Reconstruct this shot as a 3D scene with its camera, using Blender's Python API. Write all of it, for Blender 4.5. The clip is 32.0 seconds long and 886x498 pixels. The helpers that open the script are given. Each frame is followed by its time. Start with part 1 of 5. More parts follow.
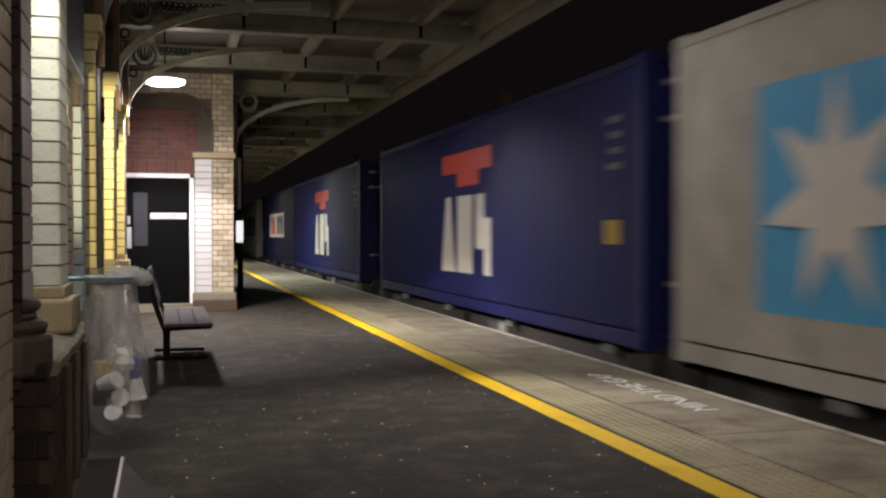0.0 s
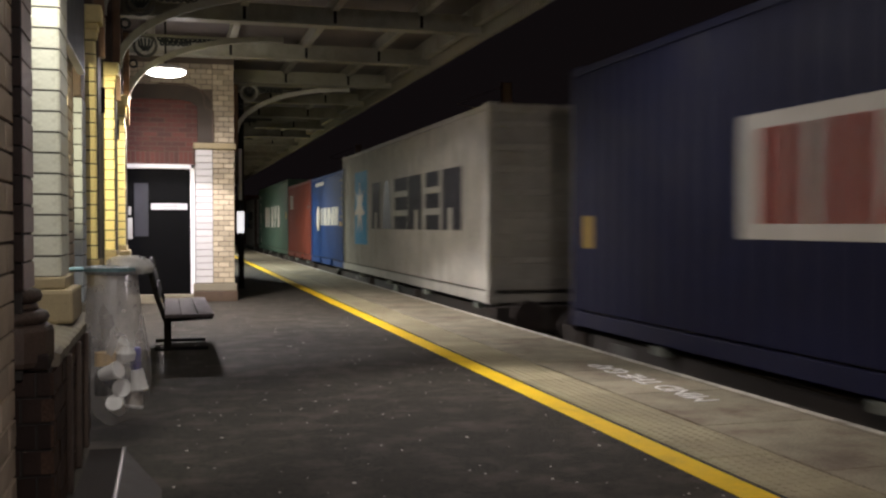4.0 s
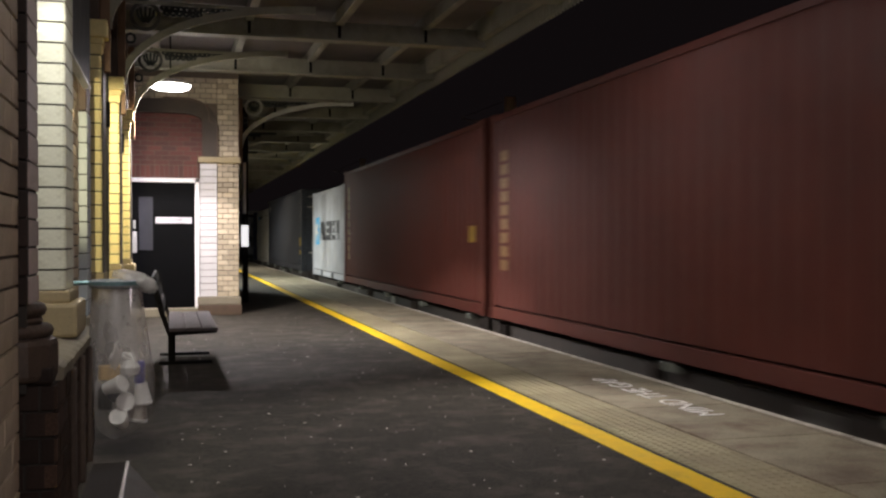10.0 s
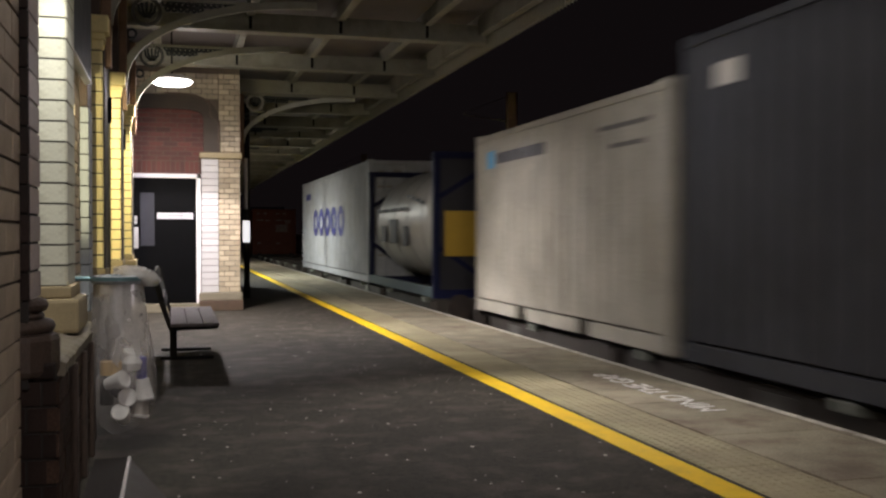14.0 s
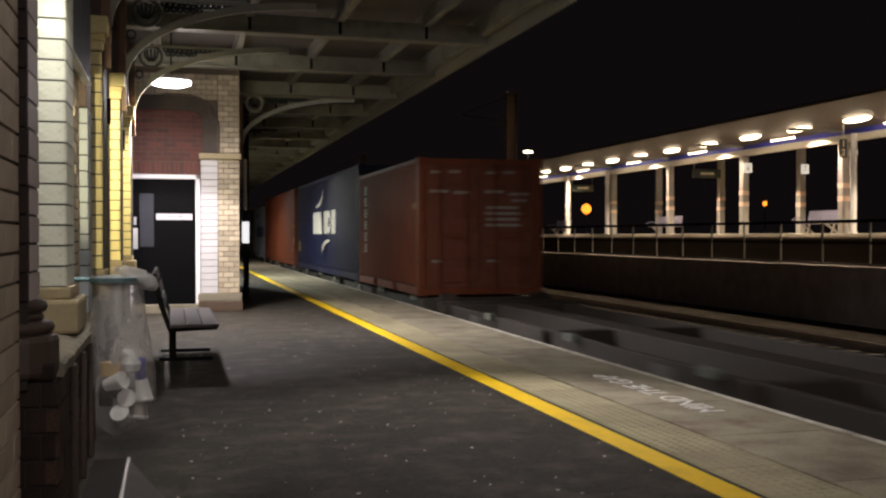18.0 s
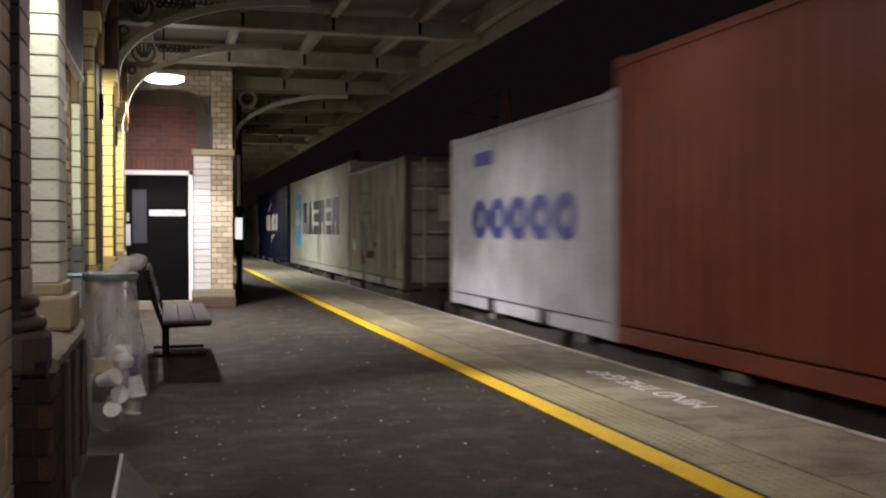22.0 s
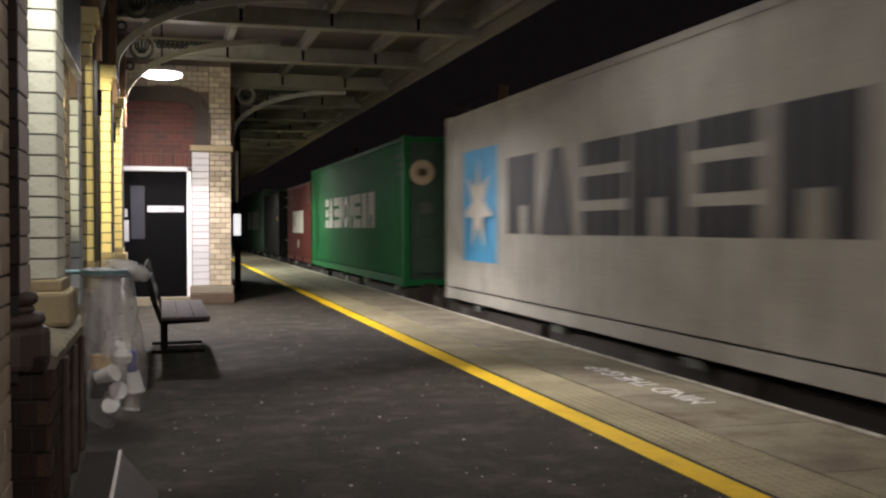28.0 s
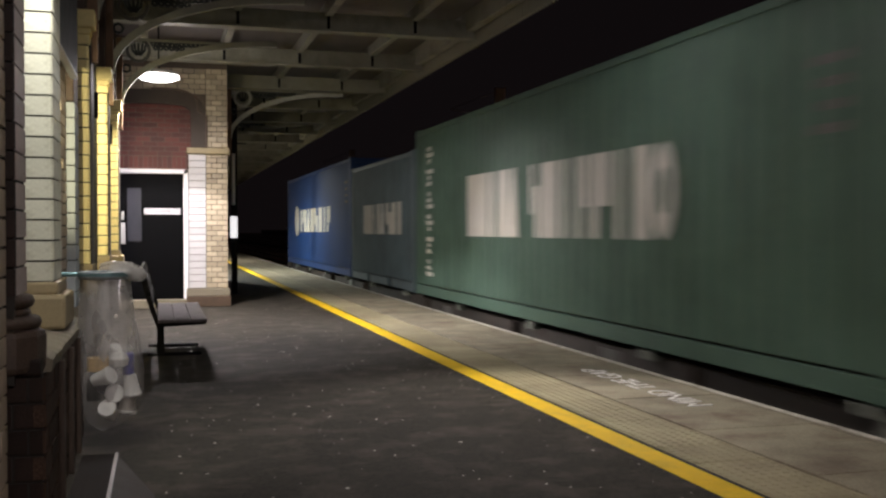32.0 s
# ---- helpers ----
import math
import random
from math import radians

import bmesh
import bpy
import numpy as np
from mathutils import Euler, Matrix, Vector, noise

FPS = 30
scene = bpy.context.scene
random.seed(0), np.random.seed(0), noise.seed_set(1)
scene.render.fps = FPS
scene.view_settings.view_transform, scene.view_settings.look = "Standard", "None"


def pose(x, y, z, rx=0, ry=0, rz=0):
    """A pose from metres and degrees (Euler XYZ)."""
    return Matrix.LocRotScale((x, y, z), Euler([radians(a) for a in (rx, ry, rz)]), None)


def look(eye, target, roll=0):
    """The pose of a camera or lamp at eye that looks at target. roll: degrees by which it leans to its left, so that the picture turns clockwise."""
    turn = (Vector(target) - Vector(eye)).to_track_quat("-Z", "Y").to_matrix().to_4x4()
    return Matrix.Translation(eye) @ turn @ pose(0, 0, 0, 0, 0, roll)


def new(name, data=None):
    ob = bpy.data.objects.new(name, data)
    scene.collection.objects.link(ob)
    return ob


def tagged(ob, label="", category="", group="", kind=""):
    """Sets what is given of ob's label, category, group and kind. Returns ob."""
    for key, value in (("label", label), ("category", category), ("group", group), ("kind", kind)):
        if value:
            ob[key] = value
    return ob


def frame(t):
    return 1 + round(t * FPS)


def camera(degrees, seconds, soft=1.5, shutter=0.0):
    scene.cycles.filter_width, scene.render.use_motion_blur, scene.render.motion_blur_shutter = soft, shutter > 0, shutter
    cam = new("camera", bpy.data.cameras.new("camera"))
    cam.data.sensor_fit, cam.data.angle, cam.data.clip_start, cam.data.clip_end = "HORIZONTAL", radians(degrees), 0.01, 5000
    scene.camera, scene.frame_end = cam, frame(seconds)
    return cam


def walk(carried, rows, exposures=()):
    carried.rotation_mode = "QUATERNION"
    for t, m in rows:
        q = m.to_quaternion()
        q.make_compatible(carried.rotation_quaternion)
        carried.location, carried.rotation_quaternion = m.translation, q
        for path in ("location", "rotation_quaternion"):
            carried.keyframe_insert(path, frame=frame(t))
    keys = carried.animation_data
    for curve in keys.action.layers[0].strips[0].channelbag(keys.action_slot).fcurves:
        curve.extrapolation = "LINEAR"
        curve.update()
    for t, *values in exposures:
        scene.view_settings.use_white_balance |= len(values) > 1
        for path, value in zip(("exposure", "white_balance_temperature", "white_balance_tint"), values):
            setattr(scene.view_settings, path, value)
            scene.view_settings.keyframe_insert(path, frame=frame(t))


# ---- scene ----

# ---------------------------------------------------------------- camera
EYE = 1.25          # height of the lens over the platform
YAW, PITCH = 15.1, -0.77
cam = camera(47.55, 32.0, soft=2.35, shutter=1.0)
# seconds, small pan and tilt of the hand-held camera in degrees
SWAY = [
    (0.0, -0.32, -0.05),
    (0.5, -0.34, -0.10),
    (1.0, -0.37, -0.25),
    (1.5, -0.37, -0.30),
    (2.0, -0.32, -0.25),
    (2.5, -0.32, -0.49),
    (3.0, -0.30, -0.59),
    (3.5, -0.30, -0.59),
    (5.5, -0.09, -0.34),
    (6.0, -0.09, -0.20),
    (6.5, -0.04, -0.15),
    (7.0, 0.00, 0.15),
    (7.5, 0.00, 0.15),
    (8.0, 0.00, 0.25),
    (8.5, -0.04, 0.20),
    (9.0, -0.04, 0.20),
    (9.5, -0.04, 0.24),
    (10.0, -0.04, 0.20),
    (10.5, -0.04, 0.10),
    (11.0, 0.00, 0.10),
    (11.5, 0.00, 0.05),
    (12.0, 0.04, 0.10),
    (12.5, 0.04, 0.00),
    (13.0, 0.04, -0.05),
    (13.5, 0.09, 0.00),
    (14.0, 0.04, -0.05),
    (14.5, 0.05, 0.00),
    (16.5, 0.04, 0.05),
    (17.0, 0.05, -0.05),
    (17.5, 0.05, 0.00),
    (18.0, 0.00, 0.00),
    (18.5, -0.04, 0.00),
    (19.0, -0.23, 0.00),
    (19.5, -0.32, -0.05),
    (20.0, -0.41, -0.10),
    (20.5, -0.41, -0.15),
    (21.0, -0.41, -0.10),
    (21.5, -0.41, -0.15),
    (22.0, -0.37, -0.22),
    (22.5, -0.28, -0.25),
    (23.0, -0.23, -0.30),
    (23.5, -0.18, -0.30),
    (24.0, -0.18, -0.40),
    (24.5, -0.18, -0.30),
    (25.0, -0.09, -0.20),
    (25.5, -0.21, -0.30),
    (27.5, -0.41, -0.49),
    (28.0, -0.46, -0.44),
    (28.5, -0.48, -0.44),
    (29.0, -0.50, -0.44),
    (29.5, -0.50, -0.40),
    (30.0, -0.60, -0.44),
    (30.5, -0.64, -0.49),
    (31.0, -0.69, -0.35),
    (31.5, -0.69, -0.30),
    (32.0, -0.64, -0.30),
]
walk(cam, [(t, pose(0, 0, EYE, 90 + PITCH + tilt, 0, -YAW + pan)) for t, pan, tilt in SWAY])

# ---------------------------------------------------------------- light
scene.view_settings.exposure = 0.0
world = bpy.data.worlds.new("night")
scene.world = world
world.use_nodes = True
bg = world.node_tree.nodes["Background"]
bg.inputs["Color"].default_value = (0.0042, 0.0031, 0.0034, 1)
bg.inputs["Strength"].default_value = 1.0


def lamp(name, kind, at, power, colour, size=0.3, target=None, spot=None, blend=0.6):
    data = bpy.data.lights.new(name, kind)
    data.energy, data.color = power, colour
    if kind == "AREA":
        data.shape, data.size = "DISK", size
    else:
        data.shadow_soft_size = size
    if spot:
        data.spot_size, data.spot_blend = radians(spot), blend
    ob = new(name, data)
    ob.matrix_world = look(at, target) if target else Matrix.Translation(at)
    return ob


# lamps hanging under the canopy (y 7.9 is an added, unseen one), then small wall lights between the pilasters, then the
# far platform
LAMPS = ((1.00, -0.40, 225, (1.0, 0.87, 0.84)), (2.50, 7.90, 45, (1.0, 0.92, 0.91)), (0.0, 14.6, 130, (1.0, 0.925, 0.935)),
         (0.20, 30.0, 460, (0.96, 1.0, 0.93)), (0.20, 42.0, 240, (1.0, 0.95, 0.88)))
for lx, ly, power, tint in LAMPS:
    if ly < 0:          # a shaded lamp over the near end: wide below, little above
        lamp("platform_wide_light", "SPOT", (lx, ly, 3.30), power * 0.72, tint, 0.15, (lx, ly, 0), 166, 0.25)
        lamp("platform_side_light", "POINT", (lx, ly, 3.22), power * 0.52, tint, 0.10)
        # extra spot added to brighten the passing train
        lamp("train_fill_light", "SPOT", (lx, ly, 3.28), 385, tint, 0.12, (4.9, 7.6, 1.0), 58, 1.0)
        continue
    if ly == 7.9:       # added out of view to brighten the edge paving: no light above the platform edge
        lamp("platform_pool_light", "SPOT", (lx, ly, 3.30), 380, tint, 0.12, (2.35, 6.6, 0), 78, 0.8)
    else:
        lamp("platform_light", "AREA", (lx, ly, 3.31), power * 0.85, tint, 0.4, (lx, ly, 0))
    if ly == 14.6:      # the shade cuts this lamp off to a pool on the floor; added spot fills the train side
        lamp("platform_pool_light", "SPOT", (lx, ly, 3.30), 640, tint, 0.05, (lx, ly, 0), 126, 0.16)
        lamp("train_fill_light", "SPOT", (lx, ly, 3.28), 880, tint, 0.08, (4.3, 11.9, -0.1), 58, 1.0)
    if ly < 20:
        lamp("platform_side_light", "SPOT", (lx, ly, 3.24), power * 0.5, tint, 0.10, (lx, ly, 0), 168, 0.1)
        lamp("platform_up_light", "POINT", (lx + 0.2, ly + 0.1, 3.2), power * 0.16, tint, 0.10)
    else:
        lamp("platform_wide_light", "SPOT", (lx, ly, 3.28), power * 1.1, tint, 0.10, (lx, ly, 0), 158, 0.2)
# added lights, source unseen, that brighten the first pilaster
lamp("pilaster_fill_bulb", "POINT", (-0.40, 4.98, 3.05), 8, (1.0, 0.93, 0.80), 0.05)
WALL_LIGHTS = (6.07, 9.85, 12.75)
lamp("pilaster_fill_spot", "SPOT", (-0.40, 4.98, 3.0), 102, (1.0, 0.97, 0.90), 0.05, (-0.62, 5.60, 1.5), 66, 0.5)
for ly in WALL_LIGHTS:
    lamp("wall_light_lamp", "SPOT", (-0.565 if ly > 8 else -0.555, ly, 2.4 if ly > 8 else 2.0), 110 if ly < 8 else 200 if ly < 12 else 130, (1.0, 0.88, 0.56), 0.012, (-0.55, ly + 1.45, 1.80 if ly > 8 else 1.85), 92 if 8 < ly < 12 else 68 if ly > 8 else 52)
FAR_YS = (17.9, 23.9, 29.9, 35.9, 41.9, 50.9)
for ly in FAR_YS:
    lamp("far_canopy_light", "SPOT", (20.6, ly, 4.765), 1750, (1.0, 0.78, 0.53), 0.06, (20.95, ly, 0), 134, 0.25)

# ---------------------------------------------------------------- materials
MATS = {}


def mat(name, colour, rough=0.7, metal=0.0, vary=0.25, scale=6.0, fine=80.0, bump=0.15, dirt=None, dirt_amount=0.5, dirt_scale=1.2, per_piece=0.0, island=False, coat=0.0, spec=0.5, world_space=False, streak=False):
    if name in MATS:
        return MATS[name]
    m = bpy.data.materials.new(name)
    m.use_nodes = True
    nt = m.node_tree
    n, l = nt.nodes, nt.links
    b = n["Principled BSDF"]
    b.inputs["Metallic"].default_value = metal
    b.inputs["Coat Weight"].default_value = coat
    b.inputs["Specular IOR Level"].default_value = spec
    tc = n.new("ShaderNodeTexCoord")
    place = n.new("ShaderNodeNewGeometry").outputs["Position"] if world_space else tc.outputs["Object"]
    n1 = n.new("ShaderNodeTexNoise")
    n1.inputs["Scale"].default_value, n1.inputs["Detail"].default_value = scale, 5
    l.new(place, n1.inputs["Vector"])
    n2 = n.new("ShaderNodeTexNoise")
    n2.inputs["Scale"].default_value, n2.inputs["Detail"].default_value = fine, 3
    l.new(place, n2.inputs["Vector"])
    add = n.new("ShaderNodeMath")
    add.operation = "ADD"
    l.new(n1.outputs["Fac"], add.inputs[0])
    l.new(n2.outputs["Fac"], add.inputs[1])
    ramp = n.new("ShaderNodeMapRange")
    ramp.inputs["From Min"].default_value, ramp.inputs["From Max"].default_value = 0.6, 1.4
    ramp.inputs["To Min"].default_value, ramp.inputs["To Max"].default_value = 1 - vary, 1 + vary
    l.new(add.outputs[0], ramp.inputs["Value"])
    mul = n.new("ShaderNodeVectorMath")
    mul.operation = "SCALE"
    mul.inputs[0].default_value = colour[:3]
    l.new(ramp.outputs[0], mul.inputs["Scale"])
    out = mul.outputs[0]
    if per_piece:
        if island:
            info = n.new("ShaderNodeNewGeometry").outputs["Random Per Island"]
        else:
            info = n.new("ShaderNodeObjectInfo").outputs["Random"]
        pr = n.new("ShaderNodeMapRange")
        pr.inputs["To Min"].default_value, pr.inputs["To Max"].default_value = 1 - per_piece, 1 + per_piece
        l.new(info, pr.inputs["Value"])
        m2 = n.new("ShaderNodeVectorMath")
        m2.operation = "SCALE"
        l.new(out, m2.inputs[0])
        l.new(pr.outputs[0], m2.inputs["Scale"])
        out = m2.outputs[0]
    if dirt:
        n3 = n.new("ShaderNodeTexNoise")
        n3.inputs["Scale"].default_value, n3.inputs["Detail"].default_value = dirt_scale, 8
        n3.inputs["Roughness"].default_value = 0.65
        if streak:          # long drips down the walls
            stretch = n.new("ShaderNodeMapping")
            stretch.inputs["Scale"].default_value = (1.0, 4.0, 0.45)
            l.new(place, stretch.inputs["Vector"])
            l.new(stretch.outputs[0], n3.inputs["Vector"])
        else:
            l.new(place, n3.inputs["Vector"])
        r3 = n.new("ShaderNodeMapRange")
        r3.inputs["From Min"].default_value, r3.inputs["From Max"].default_value = 0.48, 0.68
        r3.inputs["To Max"].default_value = dirt_amount
        l.new(n3.outputs["Fac"], r3.inputs["Value"])
        mix = n.new("ShaderNodeMix")
        mix.data_type = "RGBA"
        l.new(r3.outputs[0], mix.inputs["Factor"])
        l.new(out, mix.inputs["A"])
        mix.inputs["B"].default_value = (*dirt[:3], 1)
        out = mix.outputs["Result"]
    l.new(out, b.inputs["Base Color"])
    rr = n.new("ShaderNodeMapRange")
    rr.inputs["To Min"].default_value, rr.inputs["To Max"].default_value = max(0.03, rough - 0.12), min(1, rough + 0.12)
    l.new(n1.outputs["Fac"], rr.inputs["Value"])
    l.new(rr.outputs[0], b.inputs["Roughness"])
    if bump:
        bp = n.new("ShaderNodeBump")
        bp.inputs["Strength"].default_value, bp.inputs["Distance"].default_value = bump, 0.01
        l.new(n2.outputs["Fac"], bp.inputs["Height"])
        l.new(bp.outputs[0], b.inputs["Normal"])
    MATS[name] = m
    return m


def glow(name, colour, strength):
    m = bpy.data.materials.new(name)
    m.use_nodes = True
    b = m.node_tree.nodes["Principled BSDF"]
    b.inputs["Base Color"].default_value = (*colour, 1)
    b.inputs["Emission Color"].default_value = (*colour, 1)
    b.inputs["Emission Strength"].default_value = strength
    return m


ASPHALT = mat("asphalt", (0.038, 0.033, 0.025), 0.84, vary=1.0, scale=30, fine=110, bump=1.0, dirt=(0.105, 0.088, 0.072), dirt_amount=0.75, dirt_scale=3.1, spec=0.25)
SLAB = mat("concrete_slab", (0.285, 0.253, 0.176), 0.8, vary=0.4, scale=3, fine=60, bump=0.35, dirt=(0.145, 0.102, 0.072), dirt_amount=0.85, dirt_scale=2.1, per_piece=0.12, world_space=True)
TACTILE = mat("buff_tactile", (0.36, 0.32, 0.20), 0.8, vary=0.2, scale=4, dirt=(0.2, 0.17, 0.11), per_piece=0.1, world_space=True)
YELLOW = mat("yellow_line_paint", (0.93, 0.61, 0.008), 0.55, vary=0.14, scale=9, dirt=(0.5, 0.33, 0.03), dirt_amount=0.35, dirt_scale=4)
WHITE_LINE = mat("white_edge_paint", (0.60, 0.57, 0.49), 0.75, vary=0.4, dirt=(0.20, 0.17, 0.13), dirt_amount=0.9, dirt_scale=4)
TEXT_WHITE = mat("worn_white_lettering", (0.9, 0.88, 0.84), 0.7, vary=0.1, dirt=(0.3, 0.27, 0.24), dirt_amount=0.5, dirt_scale=16)
GLAZED = mat("cream_glazed_brick", (0.62, 0.62, 0.51), 0.65, vary=0.12, scale=7, fine=60, bump=0.06, dirt=(0.36, 0.34, 0.25), dirt_amount=0.7, dirt_scale=7, per_piece=0.1)
YGLAZED = mat("yellow_glazed_brick", (0.84, 0.71, 0.34), 0.6, vary=0.1, scale=5, fine=50, bump=0.08, per_piece=0.06)
WGLAZED = mat("white_glazed_brick", (0.50, 0.485, 0.50), 0.6, vary=0.1, bump=0.05, per_piece=0.06)
BUFF = mat("buff_brick", (0.44, 0.37, 0.27), 0.6, vary=0.25, scale=5, dirt=(0.2, 0.15, 0.1), per_piece=0.25)
TAN = mat("tan_brick", (0.50, 0.41, 0.30), 0.65, vary=0.2, scale=4, dirt=(0.16, 0.1, 0.07), dirt_amount=0.7, per_piece=0.15)
RED = mat("red_brick", (0.09, 0.021, 0.016), 0.7, vary=0.3, scale=6, dirt=(0.06, 0.025, 0.02), per_piece=0.4)
MORTAR = mat("mortar", (0.11, 0.085, 0.065), 0.9, vary=0.2)
DARKMORTAR = mat("sooty_mortar", (0.03, 0.026, 0.022), 0.9, vary=0.2)
STONE = mat("buff_stone", (0.33, 0.265, 0.15), 0.6, vary=0.15, dirt=(0.25, 0.2, 0.12), dirt_scale=4)
GREYSTONE = mat("weathered_stone", (0.19, 0.165, 0.12), 0.75, vary=0.2, dirt=(0.12, 0.1, 0.08), dirt_scale=3)
SOOT = mat("sooty_brown_stone", (0.075, 0.046, 0.030), 0.6, vary=0.3)
DARKBRICK = mat("dark_brown_glazed_brick", (0.03, 0.018, 0.012), 0.5, vary=0.3, per_piece=0.2)
CANOPY = mat("grimy_cream_paint", (0.27, 0.262, 0.21), 0.6, vary=0.2, scale=3, dirt=(0.12, 0.11, 0.08), dirt_amount=0.6, dirt_scale=2)
BOARDS = mat("grimy_roof_boards", (0.115, 0.10, 0.092), 0.7, vary=0.25, scale=3, dirt=(0.08, 0.07, 0.06), dirt_amount=0.7, dirt_scale=1.5, per_piece=0.12)
IRON = mat("dark_iron", (0.011, 0.010, 0.010), 0.8, 0.0, vary=0.3, spec=0.12)
BLACK = mat("black_gloss_paint", (0.0018, 0.0018, 0.0024), 0.6, vary=0.2, bump=0.03, spec=0.05)
WHITE = mat("white_gloss_paint", (0.78, 0.76, 0.80), 0.4, vary=0.06, bump=0.03)
SLATS = mat("weathered_bench_slats", (0.10, 0.085, 0.09), 0.85, vary=0.5, scale=14, spec=0.15)
STEEL = mat("galvanised_steel", (0.45, 0.44, 0.44), 0.45, 0.6, vary=0.15)
RUSTY = mat("rusty_wagon_steel", (0.035, 0.027, 0.022), 0.7, 0.2, vary=0.4, dirt=(0.10, 0.06, 0.04), dirt_scale=3)
WAGON = mat("grimy_wagon_paint", (0.046, 0.040, 0.033), 0.65, 0.1, vary=0.3, dirt=(0.07, 0.05, 0.04), dirt_scale=2)
RAIL = mat("rail_steel", (0.30, 0.26, 0.23), 0.35, 0.8, vary=0.2)
BALLAST = mat("ballast", (0.23, 0.155, 0.115), 0.9, vary=0.5, scale=12, fine=60, bump=1.0)
SLEEPER = mat("concrete_sleeper", (0.14, 0.125, 0.11), 0.85, vary=0.3)
GREY_COL = mat("grey_column_paint", (0.34, 0.325, 0.315), 0.5, vary=0.1)
LILAC = mat("brushed_bench_metal", (0.26, 0.25, 0.36), 0.32, 0.5, vary=0.15)
BLUE_FASCIA = mat("blue_fascia_paint", (0.05, 0.055, 0.45), 0.5, vary=0.1)
GUTTER = mat("white_gutter_paint", (0.66, 0.60, 0.52), 0.5, vary=0.08)
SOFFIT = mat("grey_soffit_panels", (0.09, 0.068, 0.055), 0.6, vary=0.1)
LAMP_GLOW = glow("lamp_diffuser", (1.0, 0.97, 1.0), 14)
SIGN_GLOW = glow("lit_sign_face", (1.0, 0.95, 0.85), 0.55)
FAR_GLOW = glow("canopy_lamp_glow", (1.0, 0.82, 0.56), 8)
ORANGE_GLOW = glow("sodium_lamp_glow", (1.0, 0.28, 0.025), 2.4)

# ---------------------------------------------------------------- mesh helpers


def box_bm(bm, x0, x1, y0, y1, z0, z1, bevel=0.0):
    r = bmesh.ops.create_cube(bm, size=1, matrix=Matrix.LocRotScale(((x0 + x1) / 2, (y0 + y1) / 2, (z0 + z1) / 2), None, (x1 - x0, y1 - y0, z1 - z0)))
    if bevel:
        es = list({e for v in r["verts"] for e in v.link_edges})
        bmesh.ops.bevel(bm, geom=es, offset=bevel, segments=2, affect="EDGES", profile=0.6)


def box(x0, x1, y0, y1, z0, z1, bevel=0.0):
    bm = bmesh.new()
    box_bm(bm, x0, x1, y0, y1, z0, z1, bevel)
    return bm


def round_block(x0, x1, y0, y1, z0, z1, r=0.022):
    """A brick with rounded upright edges."""
    bm = box(x0, x1, y0, y1, z0, z1)
    up = [e for e in bm.edges if abs(e.verts[0].co.z - e.verts[1].co.z) > 1e-4]
    bmesh.ops.bevel(bm, geom=up, offset=r, segments=3, affect="EDGES", profile=0.5)
    return bm


def tube_bm(bm, a, b, r, n=10, r2=None):
    a, b = Vector(a), Vector(b)
    d = b - a
    m = Matrix.Translation((a + b) / 2) @ d.to_track_quat("Z", "Y").to_matrix().to_4x4()
    bmesh.ops.create_cone(bm, cap_ends=True, segments=n, radius1=r, radius2=r if r2 is None else r2, depth=d.length, matrix=m)


def tube(a, b, r, n=10, r2=None):
    bm = bmesh.new()
    tube_bm(bm, a, b, r, n, r2)
    return bm


def lathe(profile, n=20, centre=(0, 0, 0)):
    """Rings of (radius, height) joined round the z axis."""
    bm = bmesh.new()
    rings = []
    for r, z in profile:
        rings.append([bm.verts.new((centre[0] + r * math.cos(2 * math.pi * i / n), centre[1] + r * math.sin(2 * math.pi * i / n), centre[2] + z)) for i in range(n)])
    for a, b in zip(rings, rings[1:]):
        for i in range(n):
            bm.faces.new((a[i], a[(i + 1) % n], b[(i + 1) % n], b[i]))
    bm.faces.new(rings[0][::-1])
    bm.faces.new(rings[-1])
    return bm


def sweep(points, w, h, closed=False, up=(0, 0, 1)):
    """A bar of section w x h along points."""
    bm = bmesh.new()
    pts = [Vector(p) for p in points]
    rings = []
    for i, p in enumerate(pts):
        a = pts[i - 1] if (i > 0 or closed) else p
        b = pts[(i + 1) % len(pts)] if (i + 1 < len(pts) or closed) else p
        t = (b - a).normalized()
        s = t.cross(Vector(up)).normalized()
        u = s.cross(t).normalized()
        rings.append([bm.verts.new(p + s * sx * w / 2 + u * sz * h / 2) for sx, sz in ((-1, -1), (1, -1), (1, 1), (-1, 1))])
    pairs = list(zip(rings, rings[1:])) + ([(rings[-1], rings[0])] if closed else [])
    for a, b in pairs:
        for i in range(4):
            bm.faces.new((a[i], a[(i + 1) % 4], b[(i + 1) % 4], b[i]))
    if not closed:
        bm.faces.new(rings[0][::-1])
        bm.faces.new(rings[-1])
    return bm


def mesh_of(bm, name="mesh", smooth=False):
    bmesh.ops.recalc_face_normals(bm, faces=bm.faces)
    me = bpy.data.meshes.new(name)
    bm.to_mesh(me)
    bm.free()
    if smooth:
        for p in me.polygons:
            p.use_smooth = True
    return me


def part(name, bm, material, parent=None, label="", smooth=False):
    me = mesh_of(bm, name, smooth) if isinstance(bm, bmesh.types.BMesh) else bm
    if not me.materials:
        me.materials.append(material)
    ob = new(name, me)
    if me.materials[0] != material:
        ob.material_slots[0].link = "OBJECT"
        ob.material_slots[0].material = material
    ob.parent = parent
    if label:
        ob["label"] = label
    return ob


